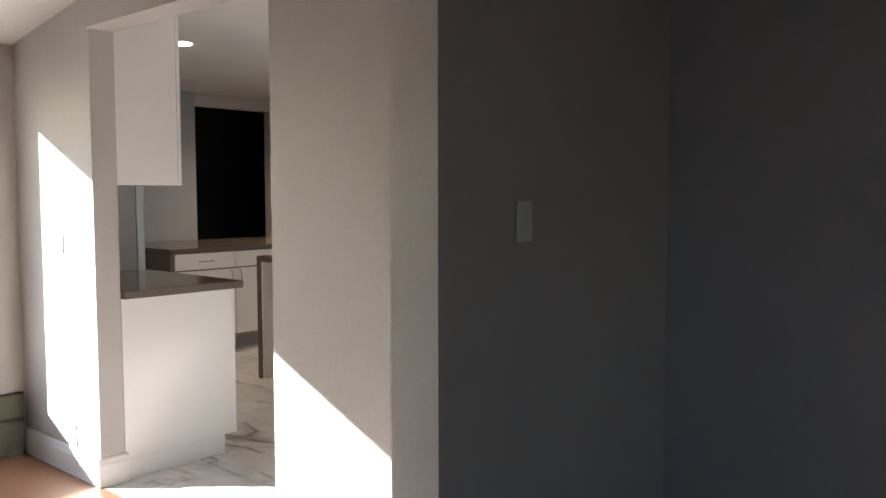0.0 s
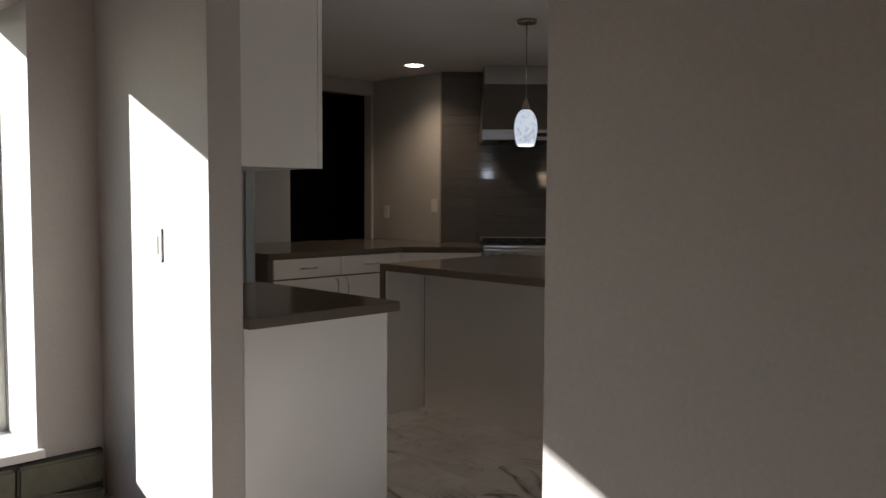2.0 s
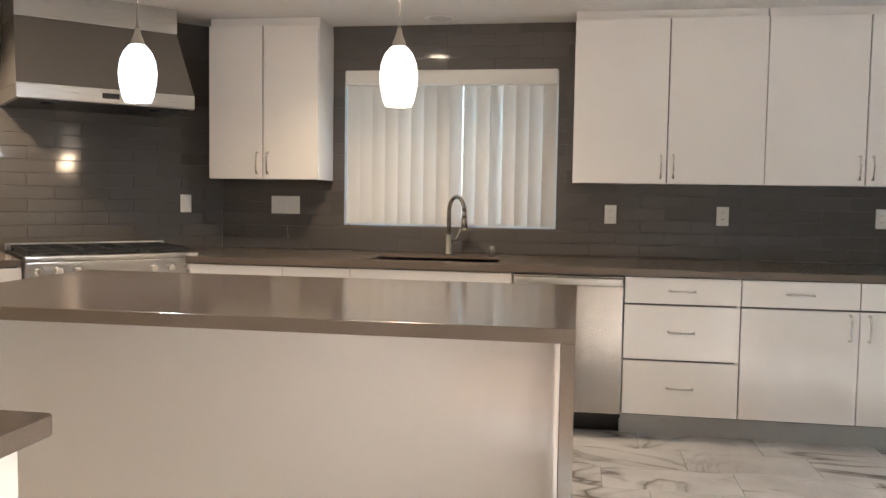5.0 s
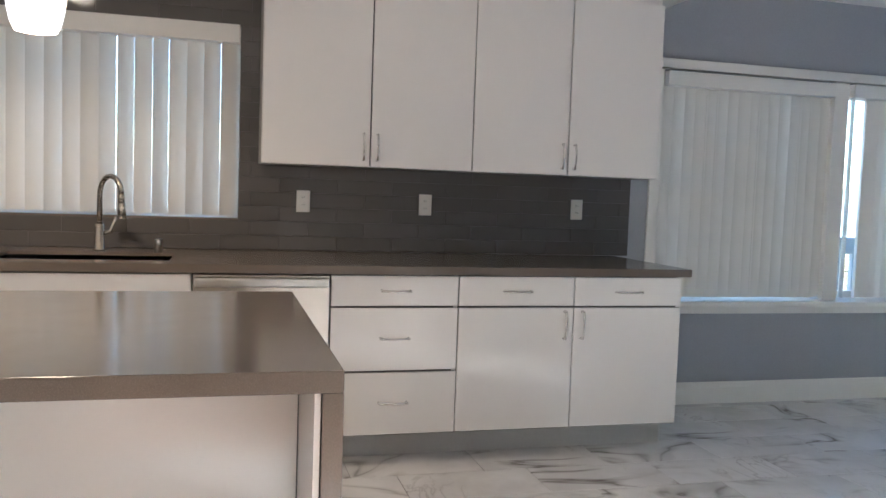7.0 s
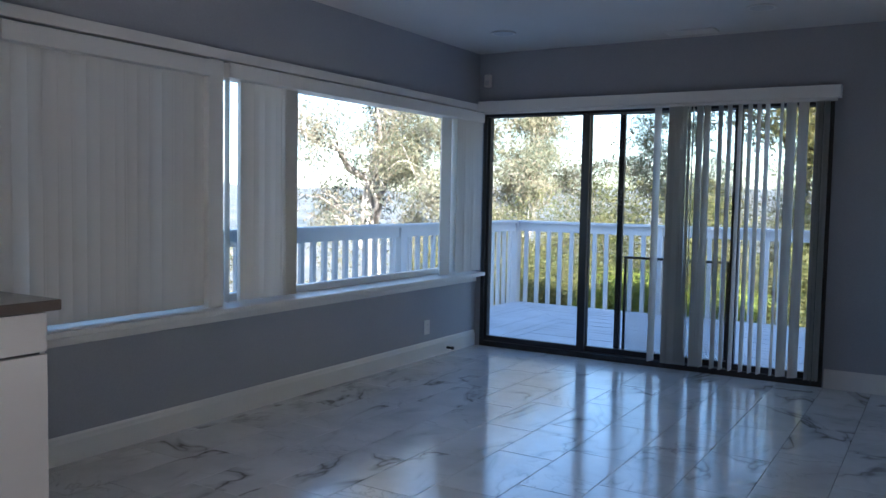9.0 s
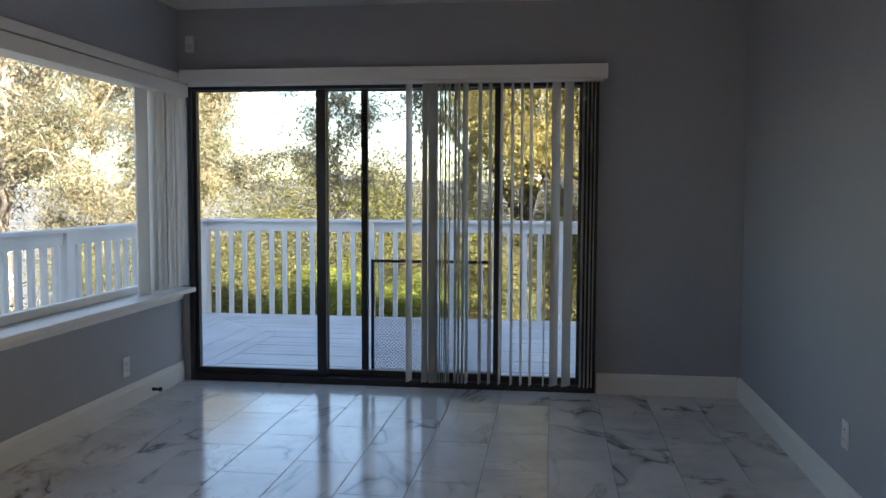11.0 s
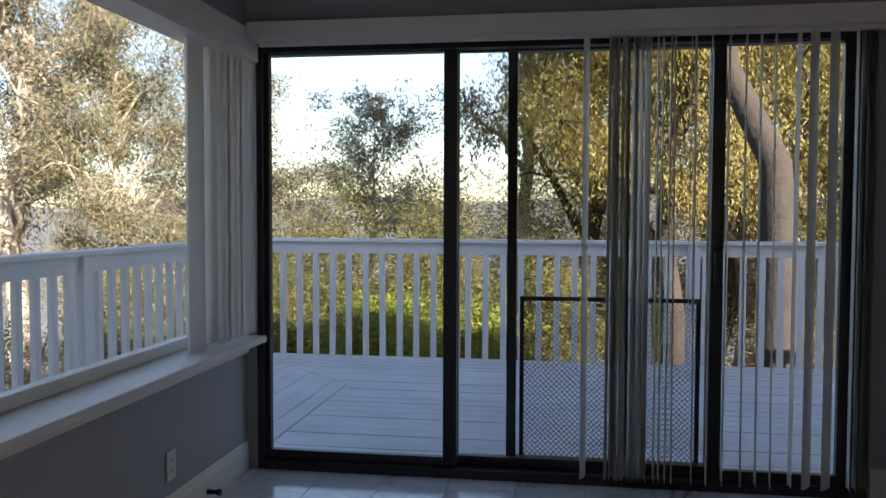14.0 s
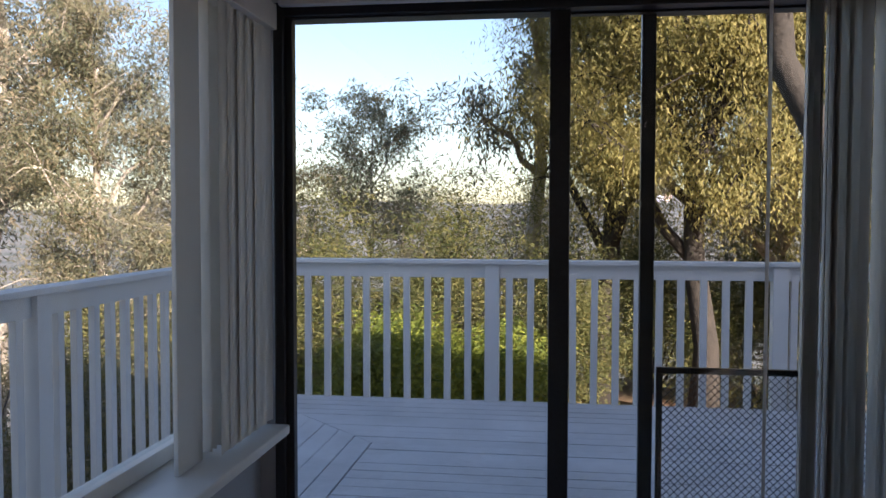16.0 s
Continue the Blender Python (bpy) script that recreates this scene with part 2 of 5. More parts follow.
# east wall with the sink window (opening y 2.78..4.16) and the dining windows (y -3.90..0.25)
T = 0.15
slab("wall_east", "blue grey painted wall with window openings", "wall", BLUEGREY,
     (E_X, E_X + T, S_Y - T, 0.60, -0.11, 0.60), (E_X, E_X + T, S_Y - T, 0.60, 2.02, D_Z + 0.1),
     (E_X, E_X + T, 0.33, 0.60, 0.60, 2.02), (E_X, E_X + T, S_Y - T, -3.93, 0.60, 2.02))
slab("wall_kitchen_east", "greige wall behind the splashback with a sink window", "wall", GREIGE,
     (E_X, E_X + T, 0.60, 2.78, -0.11, D_Z + 0.1), (E_X, E_X + T, 4.16, N_Y + 0.1, -0.11, D_Z + 0.1),
     (E_X, E_X + T, 2.78, 4.16, -0.11, 1.075), (E_X, E_X + T, 2.78, 4.16, 2.085, D_Z + 0.1))
slab("wall_south", "blue grey painted wall round the sliding door", "wall", BLUEGREY,
     (W_X - T, 3.50, S_Y - T, S_Y, -0.11, D_Z + 0.1), (6.265, E_X, S_Y - T, S_Y, -0.11, D_Z + 0.1),
     (3.50, 6.265, S_Y - T, S_Y, 2.035, D_Z + 0.1))
slab("wall_west", "blue grey painted wall of the dining area", "wall", BLUEGREY,
     (W_X - T, W_X, S_Y, 1.155, -0.006, D_Z + 0.1))

# angled wall behind the range and the short wall beside it
DX0, DY0, DX1, DY1 = 5.15, 6.18, E_X, 5.01


def diag(s, d, z=0.0):
    """The pose on the angled wall: s metres along it from its west end, d in front of it; its x runs along the wall to the east."""
    L = math.hypot(DX1 - DX0, DY1 - DY0)
    ux, uy = (DX1 - DX0) / L, (DY1 - DY0) / L
    return pose(DX0 + ux * s + uy * d, DY0 + uy * s - ux * d, z, 0, 0, math.degrees(math.atan2(uy, ux)))


D_L = math.hypot(DX1 - DX0, DY1 - DY0)
bm = bmesh.new()
box(bm, 0, D_L, 0, 0.12, -0.1, D_Z, m=diag(0, 0))
tagged(part("wall_range", bm, GREIGE), "greige angled wall behind the range", "wall", kind="structure")
slab("wall_kitchen_side", "greige short wall beside the range", "wall", GREIGE, (DX0, DX0 + 0.10, DY0 + 0.02, N_Y + 0.1, -0.1, D_Z))
DK0, DK1, DKZ = 4.22, 5.125, 2.24
slab("wall_north", "greige wall with a dark doorway", "wall", GREIGE,
     (DK1, DX0, N_Y, N_Y + 0.1, -0.1, D_Z), (DK0, DK1, N_Y, N_Y + 0.1, DKZ, D_Z))
# blue grey puts this wall's dim, cool light into its colour
slab("wall_north_side", "wall beside the dark doorway, its dimness painted blue grey", "wall", BLUEGREY, (1.56, DK0, N_Y, N_Y + 0.1, -0.1, D_Z))
# near-black wall colour stands in for the darkness of the unlit room
slab("wall_back_room", "walls behind the doorway, coloured near black for an unlit room", "wall", ROOM_SHADE,
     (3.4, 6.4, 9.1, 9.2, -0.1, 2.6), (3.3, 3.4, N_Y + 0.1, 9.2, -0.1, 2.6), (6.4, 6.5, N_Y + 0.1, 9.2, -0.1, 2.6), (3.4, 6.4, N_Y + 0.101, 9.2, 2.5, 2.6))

slab("ceiling_kitchen", "white painted kitchen ceiling", "ceiling", CEILING, (1.56, E_X, 0.38, N_Y, K_Z, D_Z + 0.1))
slab("ceiling_dining", "white painted dining ceiling", "ceiling", CEILING, (1.56, E_X + T, S_Y - T, 0.38, D_Z, D_Z + 0.1))

# wall between living room and kitchen, with the opening that is walked through
R1Y = 2.139
def vault(y):
    return 2.145 + 0.155 * (L_N - y)


slab("wall_living_east", "greige wall beside an opening to the kitchen", "wall", GREIGE,
     (L_X, 1.56, 3.50, N_Y, -0.1, 2.9), (1.42, 1.56, R1Y, 3.50, 2.12, 3.0), (1.42, 1.56, 1.325, R1Y, -0.1, 3.2))
slab("wall_hall", "greige wall between living room and dining area", "wall", GREIGE,
     (1.19, W_X, 1.155, 1.325, -0.1, 3.3))
# living room: window wall, far walls, floor and ceiling close the place behind the camera
WX1, WZ0, WZ1 = 1.19, 0.362, 2.02
slab("wall_living_north", "greige wall with a deep window", "wall", GREIGE,
     (WX1, L_X, L_N, L_N + 0.40, -0.1, L_Z + 0.1), (-4.1, -1.8, L_N, L_N + 0.40, -0.1, L_Z + 0.1),
     (-1.8, WX1, L_N, L_N + 0.40, WZ1, L_Z + 0.1), (-1.8, WX1, L_N, L_N + 0.40, -0.1, WZ0))
slab("wall_living_west", "greige living room wall", "wall", GREIGE, (-4.2, -4.1, -3.0, L_N + 0.4, -0.1, L_Z + 0.1))
# the opening in this unseen wall is added to let in more daylight
slab("wall_living_south", "unseen greige living room wall with an opening added for light", "wall", GREIGE, (-4.2, -2.5, -3.1, -3.0, -0.1, L_Z + 0.3), (-0.7, W_X - 0.15, -3.1, -3.0, -0.1, L_Z + 0.3),
     (-2.5, -0.7, -3.1, -3.0, -0.1, 0.7), (-2.5, -0.7, -3.1, -3.0, 2.0, L_Z + 0.3))
bm = bmesh.new()
vs = box(bm, -4.2, L_X + 0.05, -3.1, L_N + 0.4, 0, 0.12) + box(bm, L_X + 0.05, W_X - 0.15, -3.1, 1.155, 0, 0.12)
for v in vs:
    v.co.z += vault(v.co.y)
tagged(part("ceiling_living", bm, CEILING), "white sloping living room ceiling", "ceiling", kind="structure")
slab("floor_living", "terracotta tiled living room floor", "floor", paint("terracotta tile", (0.20, 0.105, 0.06), 0.45, 0.2), (-4.2, 1.44, -3.0, L_N, -0.11, 0.0), (1.44, W_X - 0.15, -3.0, 1.155, -0.11, 0.0))

# ---- kitchen ----


def bow_handle(parent, m, length=0.13):
    """A chrome bow handle along local x, standing off along -y."""
    bm = bmesh.new()
    pts = [(-length / 2, 0.0, 0), (-length / 2, -0.018, 0), (-length / 4, -0.028, 0), (0, -0.031, 0), (length / 4, -0.028, 0), (length / 2, -0.018, 0), (length / 2, 0.0, 0)]
    tube(bm, pts, [0.0075, 0.0065, 0.0055, 0.005, 0.0055, 0.0065, 0.0075], 8)
    return part("handle", bm, CHROME, parent, "chrome bow handle", m)


def front(name, parent, x0, x1, z0, z1, handle=None):
    """A gloss slab front in the plane y=0 of its unit, facing -y; handle: (x, z, upright)."""
    d = part(name, bb(x0 + 0.0026, x1 - 0.0026, -0.02, 0.0, z0 + 0.0026, z1 - 0.0026, bevel=0.0018), LACQUER, parent)
    if handle:
        bow_handle(d, pose(handle[0], -0.02, handle[1], 0, 90 if handle[2] else 0, 0), handle[3] if len(handle) > 3 else 0.13)
    return d


# dark body colour paints in the shade between the cabinet fronts
CARCASS = Nodes("cabinet carcass with gap shade", (0.10, 0.095, 0.09), 0.5).vary(0.1, 5, 90).mat
TOEKICK = paint("grey toe kick", (0.60, 0.59, 0.57), 0.45)


def base_unit(m, w, label, kind, depth=0.60, open_top=False):
    """A base cabinet whose fronts lie in y=0, x from 0 to w, standing on the floor."""
    u = thing("base_cabinet", label, "cabinet", "base cabinets", m)
    part("body", bb(0.001, w - 0.001, 0.001, depth, 0.135, 0.60 if open_top else 0.874), CARCASS, u)
    part("side_panel", bb(w - 0.019, w - 0.0005, -0.0005, depth, 0.137, 0.875), LACQUER, u)
    part("toe_kick", bb(0.0, w, 0.13, depth - 0.02, 0.0, 0.135), TOEKICK, u, "recessed grey toe kick")
    if kind == "drawers":
        for z0, z1 in ((0.73, 0.872), (0.435, 0.725), (0.14, 0.43)):
            front("drawer_front", u, 0, w, z0, z1, (w / 2, (z0 + z1) / 2 + (0.0 if z1 > 0.8 else 0.005), False))
    elif kind == "pair":
        for k in (0, 1):
            x0, x1 = k * w / 2, (k + 1) * w / 2
            front("drawer_front", u, x0, x1, 0.73, 0.872, ((x0 + x1) / 2, 0.80, False))
            front("door", u, x0, x1, 0.14, 0.725, (w / 2 + (0.045 if k else -0.045), 0.64, True))
    elif kind == "sink":
        front("false_front", u, 0, w, 0.73, 0.872)
        for k in (0, 1):
            front("door", u, k * w / 2, (k + 1) * w / 2, 0.14, 0.725, (w / 2 + (0.045 if k else -0.045), 0.64, True))
    elif kind == "single":
        front("drawer_front", u, 0, w, 0.73, 0.872, (w / 2, 0.80, False))
        front("door", u, 0, w, 0.14, 0.725, (w - 0.05, 0.64, True))
    else:
        front("panel", u, 0, w, 0.14, 0.872)
    return u


def wall_unit(m, w, label, z0=1.367, z1=2.317, depth=0.335, crown=0.049):
    """A two-door wall cabinet, its fronts in y=0."""
    u = thing("wall_cabinet", label, "cabinet", "wall cabinets", m)
    part("body", bb(0.0, w, 0.002, depth, z0, z1, bevel=0.002), LACQUER, u)
    # thin dark sheet behind the doors, coloured as the shade in their gaps
    part("face_gap", bb(0.004, w - 0.004, 0.0004, 0.0018, z0 + 0.006, z1 - 0.004), CARCASS, u, "dark sheet painted as shade in the door gaps")
    part("filler", bb(0.003, w - 0.003, 0.012, depth - 0.002, z1, z1 + crown), LACQUER, u)
    for k in (0, 1):
        front("door", u, k * w / 2 + 0.001, (k + 1) * w / 2 - 0.001, z0, z1, (w / 2 + (0.035 if k else -0.035), z0 + 0.10, True, 0.13))
    return u


# a unit along the east wall: its local x runs to -y, its fronts face -x
def east(y, x=5.485):
    return pose(x, y, 0, 0, 0, -90)


base_unit(east(4.83), 0.56, "white gloss base cabinet beside the range", "panel", 0.83)
base_unit(east(4.27), 0.39, "narrow white gloss base cabinet under the worktop", "single", 0.83)
base_unit(east(3.88), 0.90, "white gloss sink cabinet under the window", "sink", 0.83, open_top=True)
base_unit(east(2.39), 0.59, "white gloss base cabinet with three drawers", "drawers", 0.83)
base_unit(east(1.80), 1.15, "white gloss base cabinet with two doors and two drawers", "pair", 0.83)
wall_unit(east(2.68, 6.0), 1.075, "white gloss wall cabinet with two doors", depth=0.305)
wall_unit(east(1.605, 6.0), 1.075, "white gloss wall cabinet with two doors", depth=0.305)
wall_unit(east(4.95, 6.0), 0.715, "smaller white gloss wall cabinet beside the range hood", depth=0.305)


def dishwasher(m, w=0.59):
    d = thing("dishwasher", "stainless steel dishwasher with a bar handle", "dishwasher", m=m)
    part("body", bb(0.004, w - 0.004, 0.005, 0.60, 0.11, 0.868), BLACK, d)
    part("door", bb(0.004, w - 0.004, -0.022, 0.003, 0.135, 0.868, bevel=0.004), steel("brushed dishwasher steel", (0.50, 0.47, 0.43), 0.24), d)
    bm = bmesh.new()
    box(bm, 0.012, w - 0.012, -0.062, -0.044, 0.818, 0.856, bevel=0.007)
    for x in (0.04, w - 0.04):
        box(bm, x - 0.012, x + 0.012, -0.046, -0.02, 0.826, 0.848, bevel=0.003)
    part("handle", bm, STEEL, d, "wide stainless bar handle")
    part("toe_kick", bb(0.004, w - 0.004, 0.15, 0.19, 0.0, 0.125), BLACK, d, "black toe kick")
    return d


dishwasher(east(2.98))


def flat_poly(bm, pts, z0, z1):
    lo = [bm.verts.new((x, y, z0)) for x, y in pts]
    hi = [bm.verts.new((x, y, z1)) for x, y in pts]
    bm.faces.new(list(reversed(lo)))
    bm.faces.new(hi)
    for k in range(len(pts)):
        j = (k + 1) % len(pts)
        bm.faces.new((lo[k], lo[j], hi[j], hi[k]))


def worktop(name, label, *polys, z0=0.876, z1=0.914, sides=()):
    bm = bmesh.new()
    for p in polys:
        flat_poly(bm, p, z0, z1)
    bmesh.ops.recalc_face_normals(bm, faces=bm.faces)
    es = [e for e in bm.edges if e.calc_face_angle(0) > 0.8]
    bmesh.ops.bevel(bm, geom=es, offset=0.003, segments=2, affect="EDGES")
    for s in sides:
        box(bm, *s, bevel=0.002)
    return tagged(part(name, bm, QUARTZ), label, "worktop")


def on_diag(s, d):
    p = diag(s, d).translation
    return p.x, p.y


RS0, RS1 = 0.33, 1.25
SX0, SX1, SY0, SY1 = 5.60, 6.00, 3.08, 3.81
worktop("worktop", "grey brown quartz worktop along the sink wall",
        [(5.44, 0.612), (6.306, 0.612), (6.306, SY0), (5.44, SY0)],
        [(5.44, SY0), (SX0, SY0), (SX0, SY1), (5.44, SY1)], [(SX1, SY0), (6.306, SY0), (6.306, SY1), (SX1, SY1)],
        [(5.44, SY1), (6.306, SY1), (6.306, 5.0), on_diag(RS1 + 0.004, 0.015), on_diag(RS1 + 0.004, 0.64), (5.44, 4.84)])
NF = 5.95
worktop("worktop", "grey brown quartz worktop with a waterfall end under the doorway",
        [(3.24, NF - 0.025), (4.47, NF - 0.025), on_diag(RS0 - 0.004, 0.66), on_diag(RS0 - 0.004, 0.015), (DX0 - 0.012, DY0 + 0.03), (DX0 - 0.012, N_Y - 0.01), (3.24, N_Y - 0.01)],
        sides=[(3.24, 3.28, NF - 0.02, N_Y - 0.012, 0.0, 0.875)])
base_unit(pose(3.285, NF, 0), 1.165, "white gloss base cabinet with two drawers under the quartz worktop", "pair", 0.6)
L = math.hypot(on_diag(RS0, 0.635)[0] - 4.50, on_diag(RS0, 0.635)[1] - (NF - 0.02))
base_unit(diag(RS0 - 0.004 - 0.655, 0.635), 0.655, "white gloss corner cabinet beside the range", "single", 0.4)

# peninsula beside the opening
pen = thing("base_cabinet", "white gloss peninsula cabinet with a plain end panel", "cabinet", "base cabinets")
part("end_panel", bb(1.565, 2.195, 3.505, 3.525, 0.10, 0.874, bevel=0.002), LACQUER, pen)
part("plinth", bb(1.565, 2.12, 3.505, 3.524, 0.0, 0.099), LACQUER, pen)
part("body", bb(1.565, 2.175, 3.526, 4.44, 0.10, 0.872), CARCASS, pen)
part("toe_kick", bb(1.565, 2.12, 3.52, 4.44, 0.0, 0.099), TOEKICK, pen)
for k, (z0, z1) in enumerate(((0.73, 0.872), (0.435, 0.725), (0.14, 0.43))):
    d = part("drawer_front", bb(2.176, 2.196, 3.527, 4.44, z0 + 0.002, z1 - 0.002, bevel=0.002), LACQUER, pen)
    bow_handle(d, pose(2.196, 3.98, (z0 + z1) / 2, 0, 0, 90))
worktop("worktop", "grey brown quartz worktop on the peninsula", [(1.562, 3.465), (2.228, 3.465), (2.228, 4.445), (1.562, 4.445)])
hang = thing("wall_cabinet", "white gloss wall cabinet over the peninsula", "cabinet", "wall cabinets")
part("body", bb(1.562, 1.918, 3.57, 4.44, 1.415, 2.364, bevel=0.002), LACQUER, hang)
for k in (0, 1):
    d = part("door", bb(1.921, 1.941, 3.572 + k * 0.435, 4.005 + k * 0.435, 1.415, 2.364, bevel=0.002), LACQUER, hang)
    bow_handle(d, pose(1.941, 4.006 + (0.04 if k else -0.04), 1.52, 0, 90, 90))
fridge = thing("refrigerator", "stainless steel refrigerator beside the peninsula", "refrigerator")
part("body", bb(1.565, 2.18, 4.49, 5.38, 0.02, 1.78, bevel=0.006), paint("light grey appliance enamel", (0.42, 0.42, 0.43), 0.35), fridge)
for y0, y1 in ((4.492, 4.933), (4.937, 5.378)):
    d = part("door", bb(2.185, 2.238, y0, y1, 0.12, 1.78, bevel=0.008), STEEL, fridge)
    bm = bmesh.new()
    yh = 4.88 if y0 < 4.6 else 4.99
    tube(bm, [(2.238, yh, 0.75), (2.285, yh, 0.78), (2.285, yh, 1.57), (2.238, yh, 1.6)], 0.012, 8)
    part("handle", bm, STEEL, d)
part("toe_grille", bb(2.13, 2.18, 4.5, 5.37, 0.0, 0.10), BLACK, fridge)

# island with waterfall ends and an overhang for stools
isl = thing("kitchen_island", "white panelled kitchen island with quartz waterfall ends", "kitchen island")
IX0, IX1, IY0, IY1 = 3.315, 4.51, 2.637, 4.853
part("countertop", bb(IX0, IX1, IY0, IY1, 0.872, 0.914, bevel=0.003), QUARTZ, isl, "polished grey brown quartz top")
for y0, y1 in ((IY0, IY0 + 0.0395), (IY1 - 0.0395, IY1)):
    part("waterfall_end", bb(IX0, IX1, y0, y1, 0.0, 0.8718, bevel=0.0015), QUARTZ, isl)
part("back_panel", bb(IX0 + 0.32, IX0 + 0.34, IY0 + 0.055, IY1 - 0.055, 0.0, 0.87), LACQUER, isl, "white gloss panel set back under the overhang")
for y0, y1 in ((IY0 + 0.041, IY0 + 0.053), (IY1 - 0.053, IY1 - 0.041)):
    part("side_lining", bb(IX0 + 0.012, IX0 + 0.318, y0, y1, 0.0, 0.87), LACQUER, isl)
part("cabinet_body", bb(IX0 + 0.342, IX1 - 0.06, IY0 + 0.042, IY1 - 0.042, 0.10, 0.868), CARCASS, isl)
for k in range(4):
    w = (IY1 - IY0 - 0.09) / 4
    y0 = IY0 + 0.045 + k * w
    d = part("door", bb(IX1 - 0.058, IX1 - 0.038, y0 + 0.002, y0 + w - 0.002, 0.14, 0.868, bevel=0.002), LACQUER, isl)

# range on the angled wall
rng = thing("range_cooker", "wide stainless steel gas range with knobs", "cooker", m=diag(RS0, 0))
RW = RS1 - RS0
part("body", bb(0.003, RW - 0.003, -0.64, -0.02, 0.10, 0.90, bevel=0.004), STEEL, rng)
part("cooktop", bb(0.012, RW - 0.012, -0.63, -0.052, 0.901, 0.924, bevel=0.004), CASTIRON, rng, "black enamelled cooktop")
part("front_rail", bb(0.003, RW - 0.003, -0.69, -0.632, 0.901, 0.93, bevel=0.010), STEEL, rng)
part("backguard", bb(0.003, RW - 0.003, -0.05, -0.018, 0.925, 0.965, bevel=0.004), STEEL, rng)
part("control_panel", bb(0.003, RW - 0.003, -0.685, -0.642, 0.795, 0.90, bevel=0.008), STEEL, rng)
part("oven_door", bb(0.01, RW - 0.01, -0.675, -0.642, 0.17, 0.785, bevel=0.006), STEEL, rng)
bm = bmesh.new()
tube(bm, [(0.06, -0.675, 0.74), (0.06, -0.72, 0.74), (RW - 0.06, -0.72, 0.74), (RW - 0.06, -0.675, 0.74)], 0.012, 8)
part("oven_handle", bm, STEEL, rng)
part("kick_panel", bb(0.02, RW - 0.02, -0.6, -0.1, 0.0, 0.099), BLACK, rng)
for k in range(6):
    x = (0.07, 0.165, 0.26, RW - 0.26, RW - 0.165, RW - 0.07)[k]
    bm = bmesh.new()
    lathe(bm, [(0.026, 0), (0.027, 0.012), (0.021, 0.014), (0.020, 0.036), (0.017, 0.04)], 16, pose(x, -0.685, 0.85, 90))
    box(bm, x - 0.003, x + 0.003, -0.727, -0.722, 0.835, 0.868)
    part("knob", bm, CHROME, rng, "round metal knob")
for k in range(3):
    bm = bmesh.new()
    x0, x1 = 0.03 + k * (RW - 0.06) / 3, 0.03 + (k + 1) * (RW - 0.06) / 3 - 0.006
    for y in (-0.62, -0.50, -0.35, -0.20, -0.08):
        box(bm, x0, x1, y - 0.007, y + 0.007, 0.942, 0.958)
    for x in (x0 + 0.007, (x0 + x1) / 2, x1 - 0.007):
        box(bm, x - 0.006, x + 0.006, -0.622, -0.073, 0.941, 0.957)
    for x in (x0 + 0.007, x1 - 0.007):
        for y in (-0.62, -0.08):
            box(bm, x - 0.006, x + 0.006, y - 0.006, y + 0.006, 0.925, 0.945)
    part("grate", bm, CASTIRON, rng, "black cast iron grate")
    for y in (-0.49, -0.21):
        bm = bmesh.new()
        lathe(bm, [(0.05, 0.925), (0.05, 0.931), (0.036, 0.933), (0.034, 0.94), (0.02, 0.942)], 16, pose((x0 + x1) / 2, y, 0))
        part("burner", bm, CASTIRON, rng)

# range hood
hood = thing("range_hood", "stainless steel canopy range hood on the wall", "range hood", m=diag(0.318, 0))
HW = 0.937
part("lip", bb(0, HW, -0.61, -0.012, 1.757, 1.836, bevel=0.003), STEEL, hood)
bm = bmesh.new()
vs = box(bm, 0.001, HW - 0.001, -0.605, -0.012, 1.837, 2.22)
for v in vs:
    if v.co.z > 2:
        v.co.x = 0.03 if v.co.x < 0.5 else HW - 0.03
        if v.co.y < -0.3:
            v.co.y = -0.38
# canopy steel is darker and rougher than the lip and duct cover
part("canopy", bm, steel("darker stainless steel", (0.34, 0.32, 0.30), 0.35), hood, "sloping brushed canopy")
part("duct_cover", bb(0.028, HW - 0.028, -0.385, -0.012, 2.221, 2.366, bevel=0.002), STEEL, hood)
part("filter", bb(0.02, HW - 0.02, -0.58, -0.04, 1.752, 1.762), BLACK, hood)
bm = bmesh.new()
box(bm, 0.425, 0.515, -0.614, -0.609, 1.782, 1.812)
part("control_display", bm, BLACK, hood)
for x in (0.18, HW - 0.18):
    bm = bmesh.new()
    lathe(bm, [(0.035, 1.742), (0.04, 1.752)], 16, pose(x, -0.45, 0))
    part("lamp", bm, BLACK, hood)

# sink, tap and soap pump
sink = thing("kitchen_sink", "undermount stainless steel kitchen sink", "sink")
bm = bmesh.new()
for x0, x1, y0, y1, z0, z1 in ((SX0 - 0.006, SX0, SY0, SY1, 0.68, 0.90), (SX1, SX1 + 0.006, SY0, SY1, 0.68, 0.90), (SX0 - 0.006, SX1 + 0.006, SY0 - 0.006, SY0, 0.68, 0.90), (SX0 - 0.006, SX1 + 0.006, SY1, SY1 + 0.006, 0.68, 0.90), (SX0, SX1, SY0, SY1, 0.68, 0.686)):
    box(bm, x0, x1, y0, y1, z0, z1)
part("bowl", bm, STEEL, sink)
bm = bmesh.new()
lathe(bm, [(0.045, 0.686), (0.045, 0.692), (0.03, 0.693)], 16, pose((SX0 + SX1) / 2, 3.4, 0))
part("drain", bm, CHROME, sink)
tap = thing("kitchen_faucet", "brushed nickel gooseneck faucet with a pull-down spray", "faucet", m=pose(6.11, 3.43, 0.914, 0, 0, 0))
